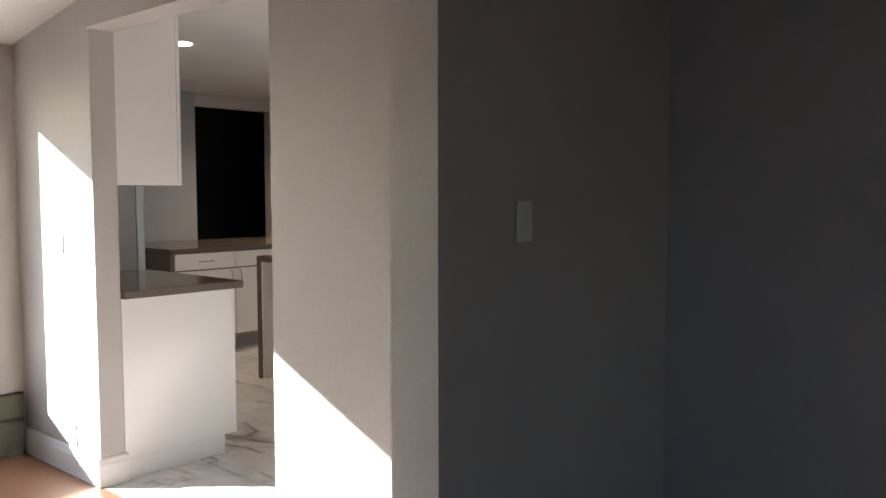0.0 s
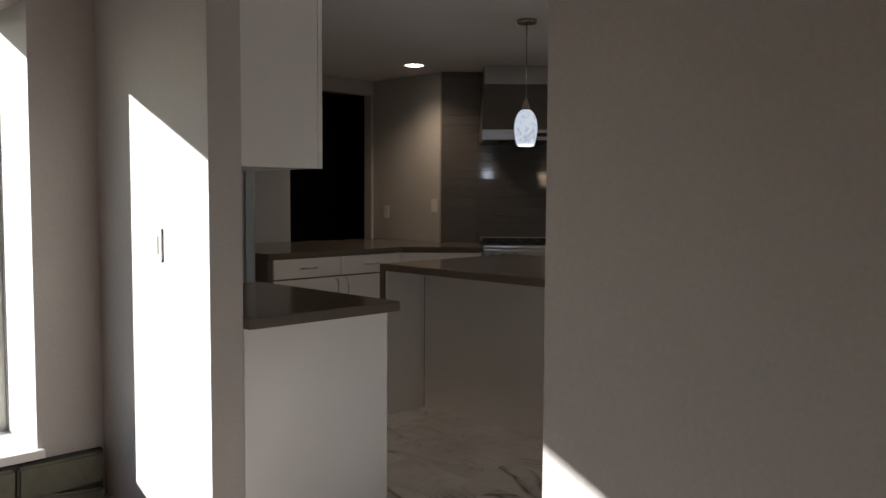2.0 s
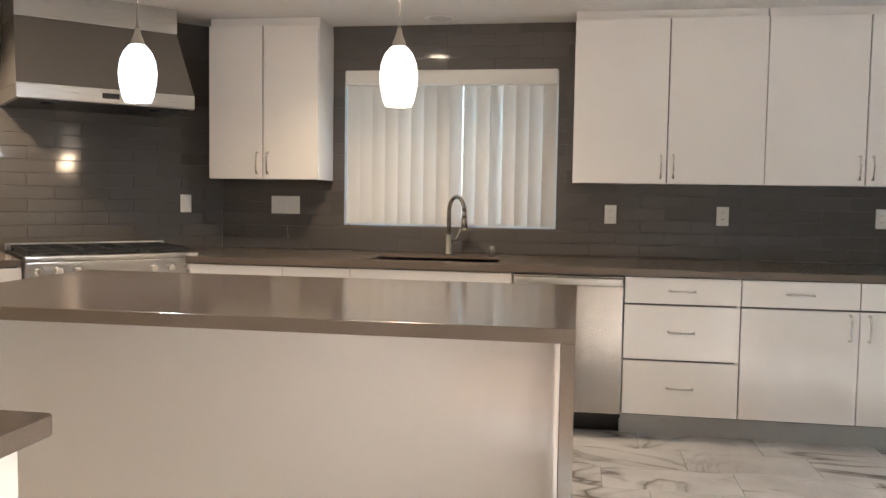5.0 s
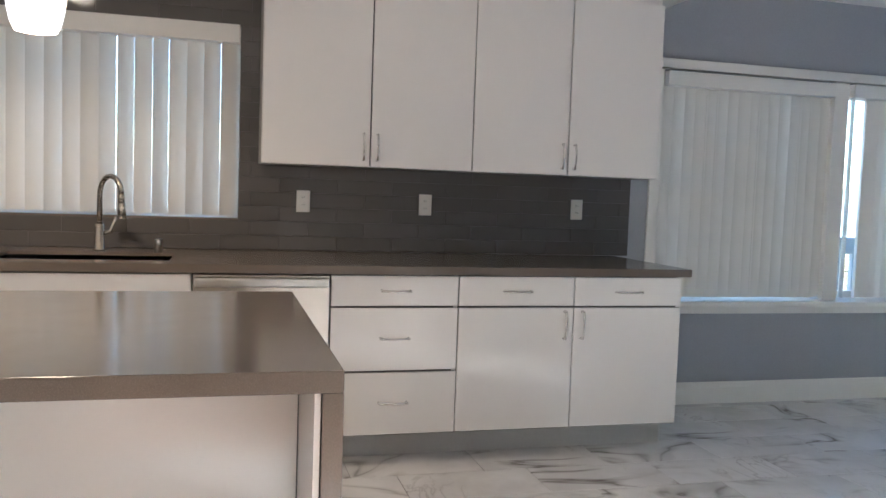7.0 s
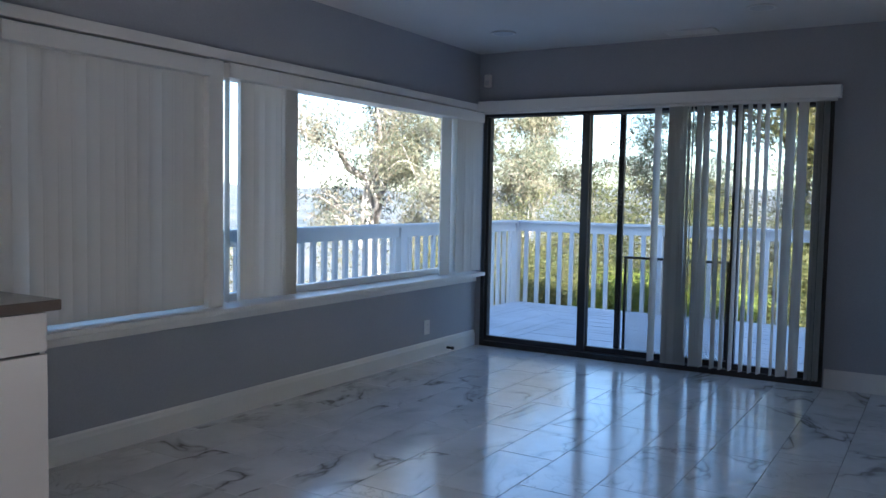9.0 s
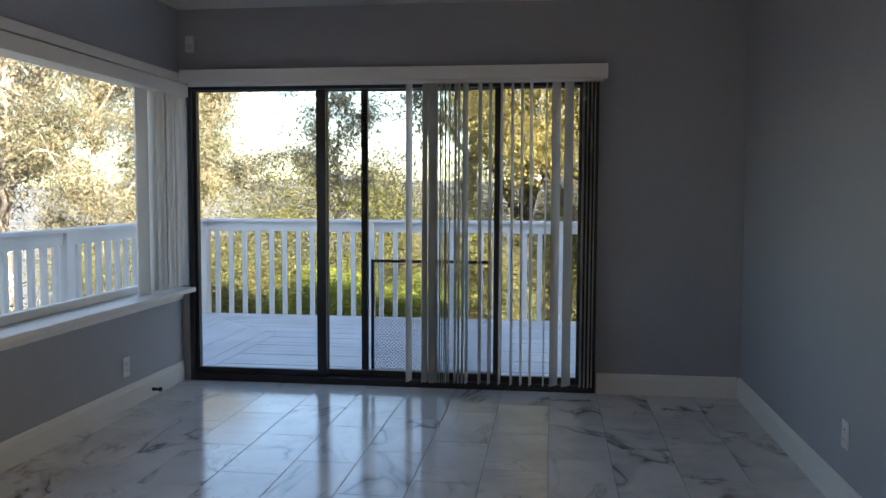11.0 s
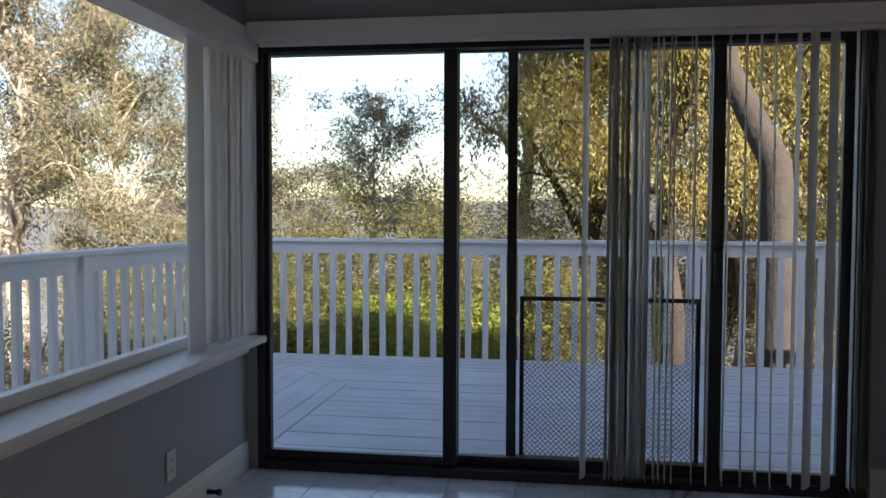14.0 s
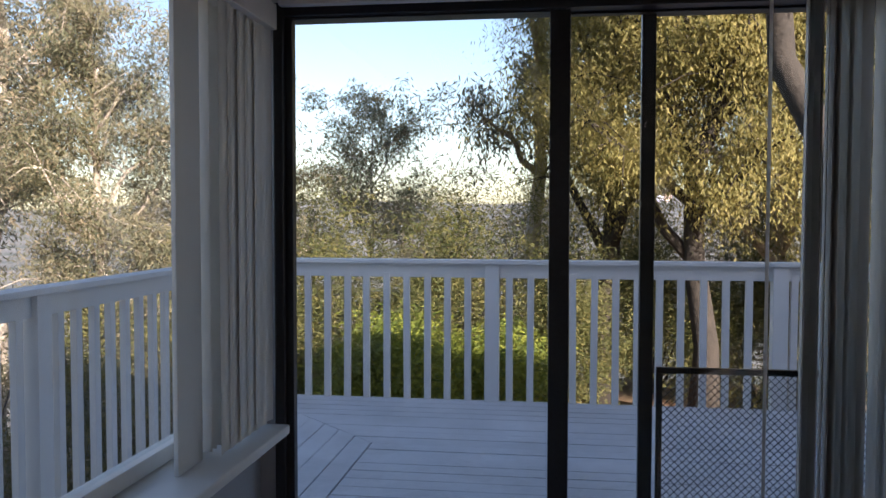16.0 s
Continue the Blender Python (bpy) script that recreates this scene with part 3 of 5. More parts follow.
bm = bmesh.new()
lathe(bm, [(0.03, 0), (0.03, 0.008), (0.024, 0.014), (0.022, 0.12), (0.018, 0.13)], 16)
part("base", bm, NICKEL, tap)
bm = bmesh.new()
ang = [math.pi * k / 10 for k in range(11)]
tube(bm, [(0, 0, 0.11), (0, 0, 0.27)] + [(-0.085 * (1 - math.cos(a)) * 0.75, -0.085 * (1 - math.cos(a)) * 0.66, 0.27 + 0.09 * math.sin(a)) for a in ang[1:]], 0.013, 12)
part("spout", bm, NICKEL, tap)
bm = bmesh.new()
ex, ey = -0.17 * 0.75, -0.17 * 0.66
tube(bm, [(ex, ey, 0.272), (ex, ey, 0.235)], 0.015, 12)
tube(bm, [(ex, ey, 0.235), (ex - 0.003, ey - 0.003, 0.16)], [0.017, 0.021], 12)
part("spray_head", bm, NICKEL, tap)
bm = bmesh.new()
tube(bm, [(0, -0.02, 0.085), (0, -0.05, 0.095), (0.0, -0.075, 0.165)], [0.011, 0.010, 0.007], 10)
part("lever", bm, NICKEL, tap)
soap = thing("air_gap_cap", "small brushed metal cap beside the sink", "sink fitting", m=pose(6.11, 3.16, 0.914))
bm = bmesh.new()
lathe(bm, [(0.019, 0), (0.019, 0.055), (0.015, 0.062)], 16)
part("cap", bm, STEEL, soap)


def blinds(name, label, m, w, h, parent_group, pitch=0.085, slant=14.0, seed=1, gaps=()):
    """Closed vertical blind: vanes hang in y=0 from z=h to 0, x from 0 to w."""
    b = thing(name, label, "window blind", parent_group, m)
    rnd = random.Random(seed)
    bm = bmesh.new()
    vw, th = 0.089, 0.0008
    n = 4
    rows = [[], []]
    for k in range(n + 1):
        x = -vw / 2 + vw * k / n
        y = 0.006 * (1 - (2 * k / n - 1) ** 2)
        rows[0].append((x, y))
    lo = [[bm.verts.new((x, y + s * th, 0.012)) for x, y in rows[0]] for s in (0, 1)]
    hi = [[bm.verts.new((x, y + s * th, h - 0.01)) for x, y in rows[0]] for s in (0, 1)]
    for s in (0, 1):
        for k in range(n):
            bm.faces.new((lo[s][k], lo[s][k + 1], hi[s][k + 1], hi[s][k])).smooth = True
    me = mesh("vane", bm, VANE)
    x = 0.04
    while x < w - 0.03:
        piece("vane", me, b, pose(x, rnd.uniform(-0.004, 0.004), 0, rnd.uniform(-0.2, 0.2), 0, slant * rnd.uniform(0.3, 1.7)))
        x += pitch
    return b


def window_frame(parent, m, w, h, bar=0.035, depth=0.05, sashes=1, material=None):
    for k in range(sashes):
        x0, x1 = k * w / sashes, (k + 1) * w / sashes
        bm = bmesh.new()
        for b in ((x0, x1, 0, depth, 0, bar), (x0, x1, 0, depth, h - bar, h), (x0, x0 + bar, 0, depth, bar, h - bar), (x1 - bar, x1, 0, depth, bar, h - bar)):
            box(bm, *b, bevel=0.003)
        f = part("window_frame", bm, material or TRIM, parent, m=m)
        g = part("pane", bb(x0 + bar, x1 - bar, depth / 2 - 0.003, depth / 2 + 0.003, bar, h - bar), GLASS, f)
        g.visible_shadow = False


w1 = thing("window_1", "white framed sink window", "window", kind="structure")
window_frame(w1, pose(E_X + 0.10, 4.16, 1.075, 0, 0, -90), 1.38, 1.01, sashes=2)
part("window_sill", bb(E_X - 0.004, E_X + 0.10, 2.78, 4.16, 1.067, 1.079), QUARTZ, w1)
blinds("vertical_blind", "closed off-white vertical blind in the sink window", pose(E_X + 0.045, 4.15, 1.08, 0, 0, -90), 1.36, 0.93, "vertical blinds", slant=20, seed=3)
part("valance", bb(E_X - 0.012, E_X + 0.075, 2.785, 4.155, 1.99, 2.083, bevel=0.004), TRIM, bpy.data.objects["vertical_blind"]).matrix_parent_inverse = pose(E_X + 0.045, 4.15, 1.08, 0, 0, -90).inverted()


def outlet(m, label="white double outlet on the wall", gang=1, rocker=False, category="outlet"):
    """A cover plate facing -y."""
    w = 0.072 * gang + (0.0 if gang == 1 else -0.02)
    o = thing("light_switch" if rocker else "wall_outlet", label, category, "switches and outlets", m)
    part("plate", bb(-w / 2, w / 2, -0.006, 0.0, -0.058, 0.058, bevel=0.002), PLASTIC, o)
    for k in range(gang):
        x = (k - (gang - 1) / 2) * 0.046
        if rocker:
            part("rocker", bb(x - 0.016, x + 0.016, -0.010, -0.0055, -0.033, 0.033, bevel=0.002), PLASTIC, o)
        else:
            for z in (-0.02, 0.02):
                bm = bmesh.new()
                box(bm, x - 0.015, x + 0.015, -0.008, -0.0055, z - 0.014, z + 0.014, bevel=0.003)
                s = part("socket", bm, PLASTIC, o)
                bm = bmesh.new()
                for dx in (-0.006, 0.006):
                    box(bm, x + dx - 0.001, x + dx + 0.001, -0.0086, -0.0079, z - 0.004, z + 0.006)
                part("slots", bm, BLACK, s)
    return o


for y in (2.442, 1.77, 0.86):
    outlet(pose(E_X - 0.0115, y, 1.18, 0, 0, -90), "white double outlet on the splashback")
outlet(pose(E_X - 0.0115, 4.56, 1.205, 0, 0, -90), "white triple switch plate on the splashback", 3, True, "switch")
outlet(diag(1.40, 0.0115, 1.205), "white switch on the splashback beside the range", 1, True, "switch")
outlet(pose(DX0 - 0.001, 6.89, 1.165, 0, 0, -90), "white double outlet on the greige wall")
outlet(pose(DX0 - 0.001, 6.26, 1.23, 0, 0, -90), "white switch on the greige wall", 1, True, "switch")

# pendants and recessed lights
_n = Nodes("swirled art glass shade", (0.85, 0.80, 0.72), 0.15)
_sw = _n.ramp(_n.noise(9, 5, 0.6, _n.scaled(1, 1, 0.6), 2.5), (0.36, (1.0, 0.74, 0.46)), (0.52, (1.0, 0.95, 0.86)), (0.62, (0.75, 0.70, 0.62)))
_n.color(_sw)
_n.link(_sw, _n.b.inputs["Emission Color"])
_n.b.inputs["Emission Strength"].default_value = 0.13
SHADE_WARM = _n.mat
_n = Nodes("swirled white glass shade", (0.85, 0.85, 0.85), 0.15)
_sw = _n.ramp(_n.noise(9, 5, 0.6, _n.scaled(1, 1, 0.6), 2.5), (0.36, (0.62, 0.66, 0.72)), (0.52, (0.92, 0.96, 1.0)), (0.62, (0.66, 0.70, 0.76)))
_n.color(_sw)
_n.link(_sw, _n.b.inputs["Emission Color"])
_n.b.inputs["Emission Strength"].default_value = 0.2
SHADE_COOL = _n.mat


def pendant(x, y, zb, shade_mat, colour, label):
    p = thing("pendant_light", label, "pendant light", "island pendants", pose(x, y, 0))
    bm = bmesh.new()
    prof = [(0.048, 0.0), (0.058, 0.02), (0.068, 0.07), (0.071, 0.11), (0.066, 0.155), (0.052, 0.19), (0.034, 0.212), (0.026, 0.218)]
    lathe(bm, [(r, z + zb) for r, z in prof], 28)
    part("shade", bm, shade_mat, p, "swirled art glass shade")
    bm = bmesh.new()
    lathe(bm, [(0.028, zb + 0.214), (0.026, zb + 0.225), (0.012, zb + 0.262), (0.008, zb + 0.285)], 16)
    part("socket_cap", bm, NICKEL, p)
    bm = bmesh.new()
    tube(bm, [(0, 0, zb + 0.28), (0, 0, K_Z - 0.02)], 0.0035, 8)
    part("cord", bm, NICKEL, p)
    bm = bmesh.new()
    lathe(bm, [(0.055, K_Z - 0.022), (0.06, K_Z - 0.012), (0.06, K_Z - 0.001)], 20)
    part("canopy", bm, NICKEL, p)
    lamp = new("pendant_lamp", bpy.data.lights.new("pendant_lamp", "POINT"))
    lamp.data.energy, lamp.data.color, lamp.data.shadow_soft_size = 0.55, colour, 0.05
    lamp.location = (x, y, zb - 0.06)


pendant(4.013, 4.32, 1.618, SHADE_COOL, (0.92, 0.96, 1.0), "white swirled glass pendant light over the island")
pendant(4.049, 3.304, 1.603, SHADE_WARM, (1.0, 0.72, 0.45), "amber swirled glass pendant light over the island")

_n = Nodes("lit lamp lens", (0.9, 0.85, 0.75), 0.3)
_n.b.inputs["Emission Color"].default_value = (1.0, 0.80, 0.55, 1)
_n.b.inputs["Emission Strength"].default_value = 3.0
LENS_ON = _n.mat
LENS_OFF = Nodes("unlit lamp lens", (0.6, 0.6, 0.6), 0.4).vary(0.05, 9, 80).mat


def downlight(x, y, z, on=True, watts=1.0):
    d = thing("ceiling_light", "lit warm recessed ceiling light" if on else "unlit recessed ceiling light", "ceiling light", "recessed lights", pose(x, y, z))
    bm = bmesh.new()
    lathe(bm, [(0.078, 0.0), (0.092, -0.004), (0.094, -0.009), (0.074, -0.0095), (0.070, -0.004)], 28)
    part("trim_ring", bm, TRIM, d)
    bm = bmesh.new()
    lathe(bm, [(0.071, -0.0055), (0.071, -0.0105)], 28)
    part("lens", bm, LENS_ON if on else LENS_OFF, d)
    if on:
        lamp = new("downlight_lamp", bpy.data.lights.new("downlight_lamp", "SPOT"))
        lamp.data.energy, lamp.data.color, lamp.data.spot_size, lamp.data.spot_blend, lamp.data.shadow_soft_size = watts * 4, (1.0, 0.74, 0.48), radians(140), 0.7, 0.06
        lamp.matrix_world = look((x, y, z - 0.03), (x, y + 0.001, 0))


for x, y in ((2.66, 4.735), (4.71, 6.05), (5.20, 3.73)):
    downlight(x, y, K_Z, watts=2.0 if y > 6 else 1.0)
downlight(6.10, 3.50, K_Z, False)
for x, y in ((5.70, -3.2), (3.86, -3.17)):
    downlight(x, y, D_Z, False)


def vent(x, y, z, w=0.36, h=0.16):
    v = thing("ceiling_vent", "white metal ceiling air vent", "air vent", m=pose(x, y, z))
    part("backing", bb(-w / 2 + 0.02, w / 2 - 0.02, -h / 2 + 0.02, h / 2 - 0.02, -0.004, -0.001), BLACK, v)
    bm = bmesh.new()
    for b in ((-w / 2, w / 2, -h / 2, -h / 2 + 0.022), (-w / 2, w / 2, h / 2 - 0.022, h / 2), (-w / 2, -w / 2 + 0.022, -h / 2, h / 2), (w / 2 - 0.022, w / 2, -h / 2, h / 2), (-0.012, 0.012, -h / 2, h / 2)):
        box(bm, *b, -0.009, 0.0)
    part("frame", bm, TRIM, v)
    for k in range(5):
        y0 = -h / 2 + 0.03 + k * (h - 0.06) / 5
        bm = bmesh.new()
        box(bm, -w / 2 + 0.02, w / 2 - 0.02, -0.009, 0.009, -0.001, 0.001, m=pose(0, y0 + 0.01, -0.008, 35))
        part("slat", bm, TRIM, v)
    return v


vent(4.45, -3.75, D_Z)
vent(3.62, 6.4, K_Z)
# near-black open door standing in the doorway to the unlit room
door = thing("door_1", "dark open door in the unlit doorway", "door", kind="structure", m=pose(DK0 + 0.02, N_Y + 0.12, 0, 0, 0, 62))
part("door_leaf", bb(0, 0.76, 0, 0.04, 0.01, 2.02, bevel=0.003), paint("near black door", (0.03, 0.026, 0.024), 0.4, 0.2), door)

# ---- dining area ----
BB_H = 0.135


def baseboard(name, x0, y0, x1, y1, side):
    """A moulded baseboard along a wall line; side: +1 where the room lies to its left."""
    L = math.hypot(x1 - x0, y1 - y0)
    bm = bmesh.new()
    prof = [(0, 0), (0.016, 0), (0.016, 0.10), (0.012, 0.112), (0.010, 0.125), (0.004, BB_H), (0, BB_H)]
    a = [bm.verts.new((0, side * d, z)) for d, z in prof]
    b = [bm.verts.new((L, side * d, z)) for d, z in prof]
    for k in range(len(prof)):
        j = (k + 1) % len(prof)
        bm.faces.new((a[k], a[j], b[j], b[k]))
    bm.faces.new(a)
    bm.faces.new(list(reversed(b)))
    ob = part(name, bm, TRIM, m=pose(x0, y0, 0, 0, 0, math.degrees(math.atan2(y1 - y0, x1 - x0))))
    return tagged(ob, "white painted moulded baseboard along the wall", "baseboard", kind="structure")


baseboard("baseboard", E_X, 0.60, E_X, S_Y + 0.02, -1)
baseboard("baseboard", 3.49, S_Y, W_X + 0.017, S_Y, -1)
baseboard("baseboard", W_X, S_Y, W_X, 1.155, -1)
baseboard("baseboard", L_X, L_N, L_X, 3.50, -1)
baseboard("baseboard", L_X - 0.016, 3.50, 1.575, 3.50, -1)
baseboard("baseboard", 1.42, R1Y, 1.42, 1.33, -1)

# east windows: one wide casing, two openings
w2 = thing("window_2", "white cased dining window with a closed blind", "window", kind="structure")
w3 = thing("window_3", "wide white cased dining window overlooking the deck", "window", kind="structure")
part("head_casing", bb(E_X - 0.05, E_X, -3.966, 0.40, 2.034, 2.092, bevel=0.004), TRIM, w3)
part("jamb_casing", bb(E_X - 0.016, E_X, 0.33, 0.40, 0.66, 2.033, bevel=0.003), TRIM, w2)
part("window_sill", bb(E_X - 0.11, E_X + 0.14, -3.95, 0.42, 0.618, 0.65, bevel=0.008), TRIM, w3)
part("apron", bb(E_X - 0.02, E_X, -3.95, 0.40, 0.565, 0.617, bevel=0.004), TRIM, w3)
part("mullion", bb(E_X - 0.03, E_X + 0.14, -0.965, -0.855, 0.651, 2.033, bevel=0.004), TRIM, w2)
window_frame(w2, pose(E_X + 0.085, 0.33, 0.655, 0, 0, -90), 1.185, 1.365)
window_frame(w3, pose(E_X + 0.085, -0.965, 0.655, 0, 0, -90), 2.965, 1.365, bar=0.045)
part("mullion", bb(E_X + 0.002, E_X + 0.016, -3.52, -3.368, 0.651, 2.02, bevel=0.003), TRIM, w3, "flat white post beside the stacked vanes")
b2 = blinds("vertical_blind", "closed white vertical blind in the dining window", pose(E_X + 0.005, 0.325, 0.655, 0, 0, -90), 1.195, 1.30, "vertical blinds", pitch=0.074, slant=4, seed=5)


def valance(parent, x0, x1, y0, y1, z0, z1):
    v = part("valance", bb(x0, x1, y0, y1, z0, z1, bevel=0.004), TRIM, parent)
    v.matrix_parent_inverse = parent.matrix_basis.inverted()
    return v


valance(b2, E_X - 0.055, E_X + 0.075, -0.853, 0.325, 1.935, 2.02)


def vane_mesh(h):
    bm = bmesh.new()
    n, vw = 4, 0.089
    rows = [(-vw / 2 + vw * k / n, 0.006 * (1 - (2 * k / n - 1) ** 2)) for k in range(n + 1)]
    lo = [bm.verts.new((x, y, 0.0)) for x, y in rows]
    hi = [bm.verts.new((x, y, h)) for x, y in rows]
    back_lo = [bm.verts.new((x, y + 0.0008, 0.0)) for x, y in rows]
    back_hi = [bm.verts.new((x, y + 0.0008, h)) for x, y in rows]
    for k in range(n):
        bm.faces.new((lo[k], lo[k + 1], hi[k + 1], hi[k])).smooth = True
        bm.faces.new((back_lo[k], back_hi[k], back_hi[k + 1], back_lo[k + 1])).smooth = True
    return mesh("vane", bm, VANE)


b3 = thing("vertical_blind", "opened vertical blind stacked at both ends of the window", "window blind", "vertical blinds", pose(E_X + 0.035, -1.0, 0.665, 0, 0, -90))
me = vane_mesh(1.28)
rnd = random.Random(8)
piece("vane", me, b3, pose(0.035, -0.02, 0, 0, 0, 66))
piece("vane", me, b3, pose(0.13, -0.02, 0, 0, 0, 58))
for k in range(7):
    piece("vane", me, b3, pose(0.19 + k * 0.047, -0.015, 0, 0, 0, -48 + rnd.uniform(-9, 9)))
for k in range(10):
    piece("vane", me, b3, pose(0.50 + k * 0.013, 0.0, 0, rnd.uniform(-0.3, 0.3), 0, 82 + rnd.uniform(-5, 5)))
for k in range(3):
    piece("vane", me, b3, pose(2.56 + k * 0.035, 0.0, 0, 0, 0, 84 + rnd.uniform(-5, 5)))
for k in range(6):
    piece("vane", me, b3, pose(2.565 + k * 0.068, -0.088 + 0.002 * (k % 2), 0, 0, 0, rnd.uniform(-1, 1)))
valance(b3, E_X - 0.075, E_X + 0.075, -3.945, -0.967, 1.94, 2.022)

# sliding door
sd = thing("door_2", "black framed sliding glass door to the deck", "sliding door", kind="structure")
FY0, FY1 = S_Y - 0.12, S_Y + 0.012
bm = bmesh.new()
for b in ((6.232, 6.265, FY0, FY1, 0.0, 2.035), (3.50, 3.575, FY0, FY1, 0.0, 2.035), (3.575, 6.232, FY0, FY1, 1.988, 2.035), (3.575, 6.232, FY0, FY1, -0.005, 0.045)):
    box(bm, *b, bevel=0.004)
part("door_frame", bm, BLACKMETAL, sd)


def panel(x0, x1, y, bar=0.055, name="door_panel", glazed=True, top=1.987, edge=None):
    edge = bar if edge is None else edge
    bm = bmesh.new()
    for b in ((x0, x0 + bar, 0.046, top), (x1 - edge, x1, 0.046, top), (x0 + bar, x1 - edge, 0.046, 0.046 + 0.045), (x0 + bar, x1 - edge, top - 0.006, top)):
        box(bm, b[0], b[1], y - 0.018, y + 0.018, b[2], b[3], bevel=0.003)
    p = part(name, bm, BLACKMETAL, sd)
    if glazed:
        g = part("pane", bb(x0 + bar, x1 - edge, y - 0.003, y + 0.003, 0.091, top - 0.006), GLASS, p)
        g.visible_shadow = False
    return p


panel(5.302, 6.2325, S_Y - 0.03, 0.064, edge=0.026)
pl = panel(4.12, 5.34, S_Y - 0.075, 0.04)
panel(3.57, 4.168, S_Y - 0.03, 0.055)
sc = panel(4.125, 5.075, S_Y - 0.105, 0.045, "screen_door", False)
bm = bmesh.new()
box(bm, 4.125, 4.155, S_Y - 0.012, S_Y + 0.022, 0.93, 1.07, bevel=0.005)
part("door_handle", bm, BLACK, sd, "black pull handle")
# expanded metal guard on the screen door
bm = bmesh.new()
for b in ((4.19, 5.015, 0.826, 0.846), (4.19, 4.21, 0.09, 0.826), (4.995, 5.015, 0.09, 0.826)):
    box(bm, b[0], b[1], S_Y - 0.135, S_Y - 0.117, b[2], b[3], bevel=0.002)
guard = part("guard_frame", bm, BLACKMETAL, sc, "black frame of the lower guard")
bm = bmesh.new()
gx0, gx1, gz0, gz1, dx, dz = 4.21, 4.995, 0.09, 0.826, 0.025, 0.0125


def strand(bm, x0, z0, x1, z1, y, w=0.0011):
    d = Vector((x1 - x0, 0, z1 - z0)).normalized()
    nrm = Vector((-d.z, 0, d.x)) * w
    p = [Vector((x0, y, z0)) - nrm, Vector((x1, y, z1)) - nrm, Vector((x1, y, z1)) + nrm, Vector((x0, y, z0)) + nrm]
    vs = [bm.verts.new(q + Vector((0, o, 0))) for o in (-0.0011, 0.0011) for q in p]
    for f in ((0, 1, 2, 3), (7, 6, 5, 4), (0, 4, 5, 1), (2, 6, 7, 3)):
        bm.faces.new([vs[k] for k in f])


nz = int((gz1 - gz0) / dz)
nx = int((gx1 - gx0) / dx)
for sgn in (1, -1):
    slope = dz / (dx / 2) * sgn
    span = (gz1 - gz0) / abs(slope)
    k = -int(span / dx) - 2
    while True:
        xa = gx0 + k * dx
        if xa > gx1 + span:
            break
        xs, xe = (xa, xa + span)
        za, zb = (gz0, gz1) if sgn > 0 else (gz1, gz0)
        cs, ce = max(xs, gx0), min(xe, gx1)
        if ce - cs > 0.004:
            strand(bm, cs, za + (cs - xs) * slope, ce, za + (ce - xs) * slope, S_Y - 0.126)
        k += 1
part("guard_mesh", bm, BLACKMETAL, guard)
part("threshold", bb(3.50, 6.265, FY0 - 0.03, FY0, -0.03, 0.03, bevel=0.004), BLACKMETAL, sd)

# vertical blind of the sliding door, half drawn
b4 = thing("vertical_blind", "half-drawn white vertical blind of the sliding door", "window blind", "vertical blinds", pose(0, S_Y + 0.065, 0.055))
me = vane_mesh(1.952)
rnd = random.Random(4)
piece("vane", me, b4, pose(4.72, 0, 0, 0, 0, 72))
for k in range(12):
    piece("vane", me, b4, pose(4.622 - k * 0.0148, 0, 0, rnd.uniform(-0.3, 0.3), 0, 90 + rnd.choice((-1, 1)) * rnd.uniform(2, 14)))
for x in (4.415, 4.392, 4.366, 4.338):
    piece("vane", me, b4, pose(x, 0, 0, rnd.uniform(-0.3, 0.3), 0, 88 + rnd.uniform(-6, 6)))
for x in (4.26, 4.19, 4.115, 4.05, 3.985, 3.92, 3.845):
    piece("vane", me, b4, pose(x + rnd.uniform(-0.008, 0.008), 0, 0, rnd.uniform(-0.3, 0.3), 0, 84 + rnd.uniform(-5, 5)))
for x, a in ((3.77, 52), (3.69, 50), (3.60, 80), (3.575, 84), (3.55, 82), (3.53, 86)):
    piece("vane", me, b4, pose(x, 0, 0, 0, 0, a))
v = part("valance", bb(3.455, 6.268, S_Y + 0.022, S_Y + 0.115, 2.028, 2.112, bevel=0.004), TRIM, b4)
v.matrix_parent_inverse = b4.matrix_basis.inverted()
v = part("head_rail", bb(3.48, 6.22, S_Y + 0.05, S_Y + 0.085, 2.006, 2.027), TRIM, b4)
v.matrix_parent_inverse = b4.matrix_basis.inverted()
bm = bmesh.new()
for x in (5.20, 5.185):
    tube(bm, [(x - 0.93, S_Y + 0.05, 2.02), (x - 0.93, S_Y + 0.05, 0.75)], 0.0016, 6)
v = part("pull_cord", bm, TRIM, b4)
v.matrix_parent_inverse = b4.matrix_basis.inverted()

# small fittings
sens = thing("motion_sensor", "small white motion sensor in the corner", "sensor", m=pose(6.225, S_Y, 2.295))
part("housing", bb(-0.03, 0.03, 0.0, 0.045, -0.055, 0.055, bevel=0.012), PLASTIC, sens)
part("lens", bb(-0.02, 0.02, 0.045, 0.05, -0.04, 0.0, bevel=0.002), LENS_OFF, sens)
outlet(pose(E_X - 0.001, -3.18, 0.25, 0, 0, -90), "white outlet low on the blue grey wall")
outlet(pose(W_X + 0.001, -2.05, 0.325, 0, 0, 90), "white outlet low on the dining wall")
outlet(pose(L_X - 0.001, 3.85, 1.144, 0, 0, -90), "white light switch on the sunlit wall", 1, True, "switch")
outlet(pose(L_X - 0.001, 3.77, 0.20, 0, 0, -90), "white outlet low on the sunlit wall")
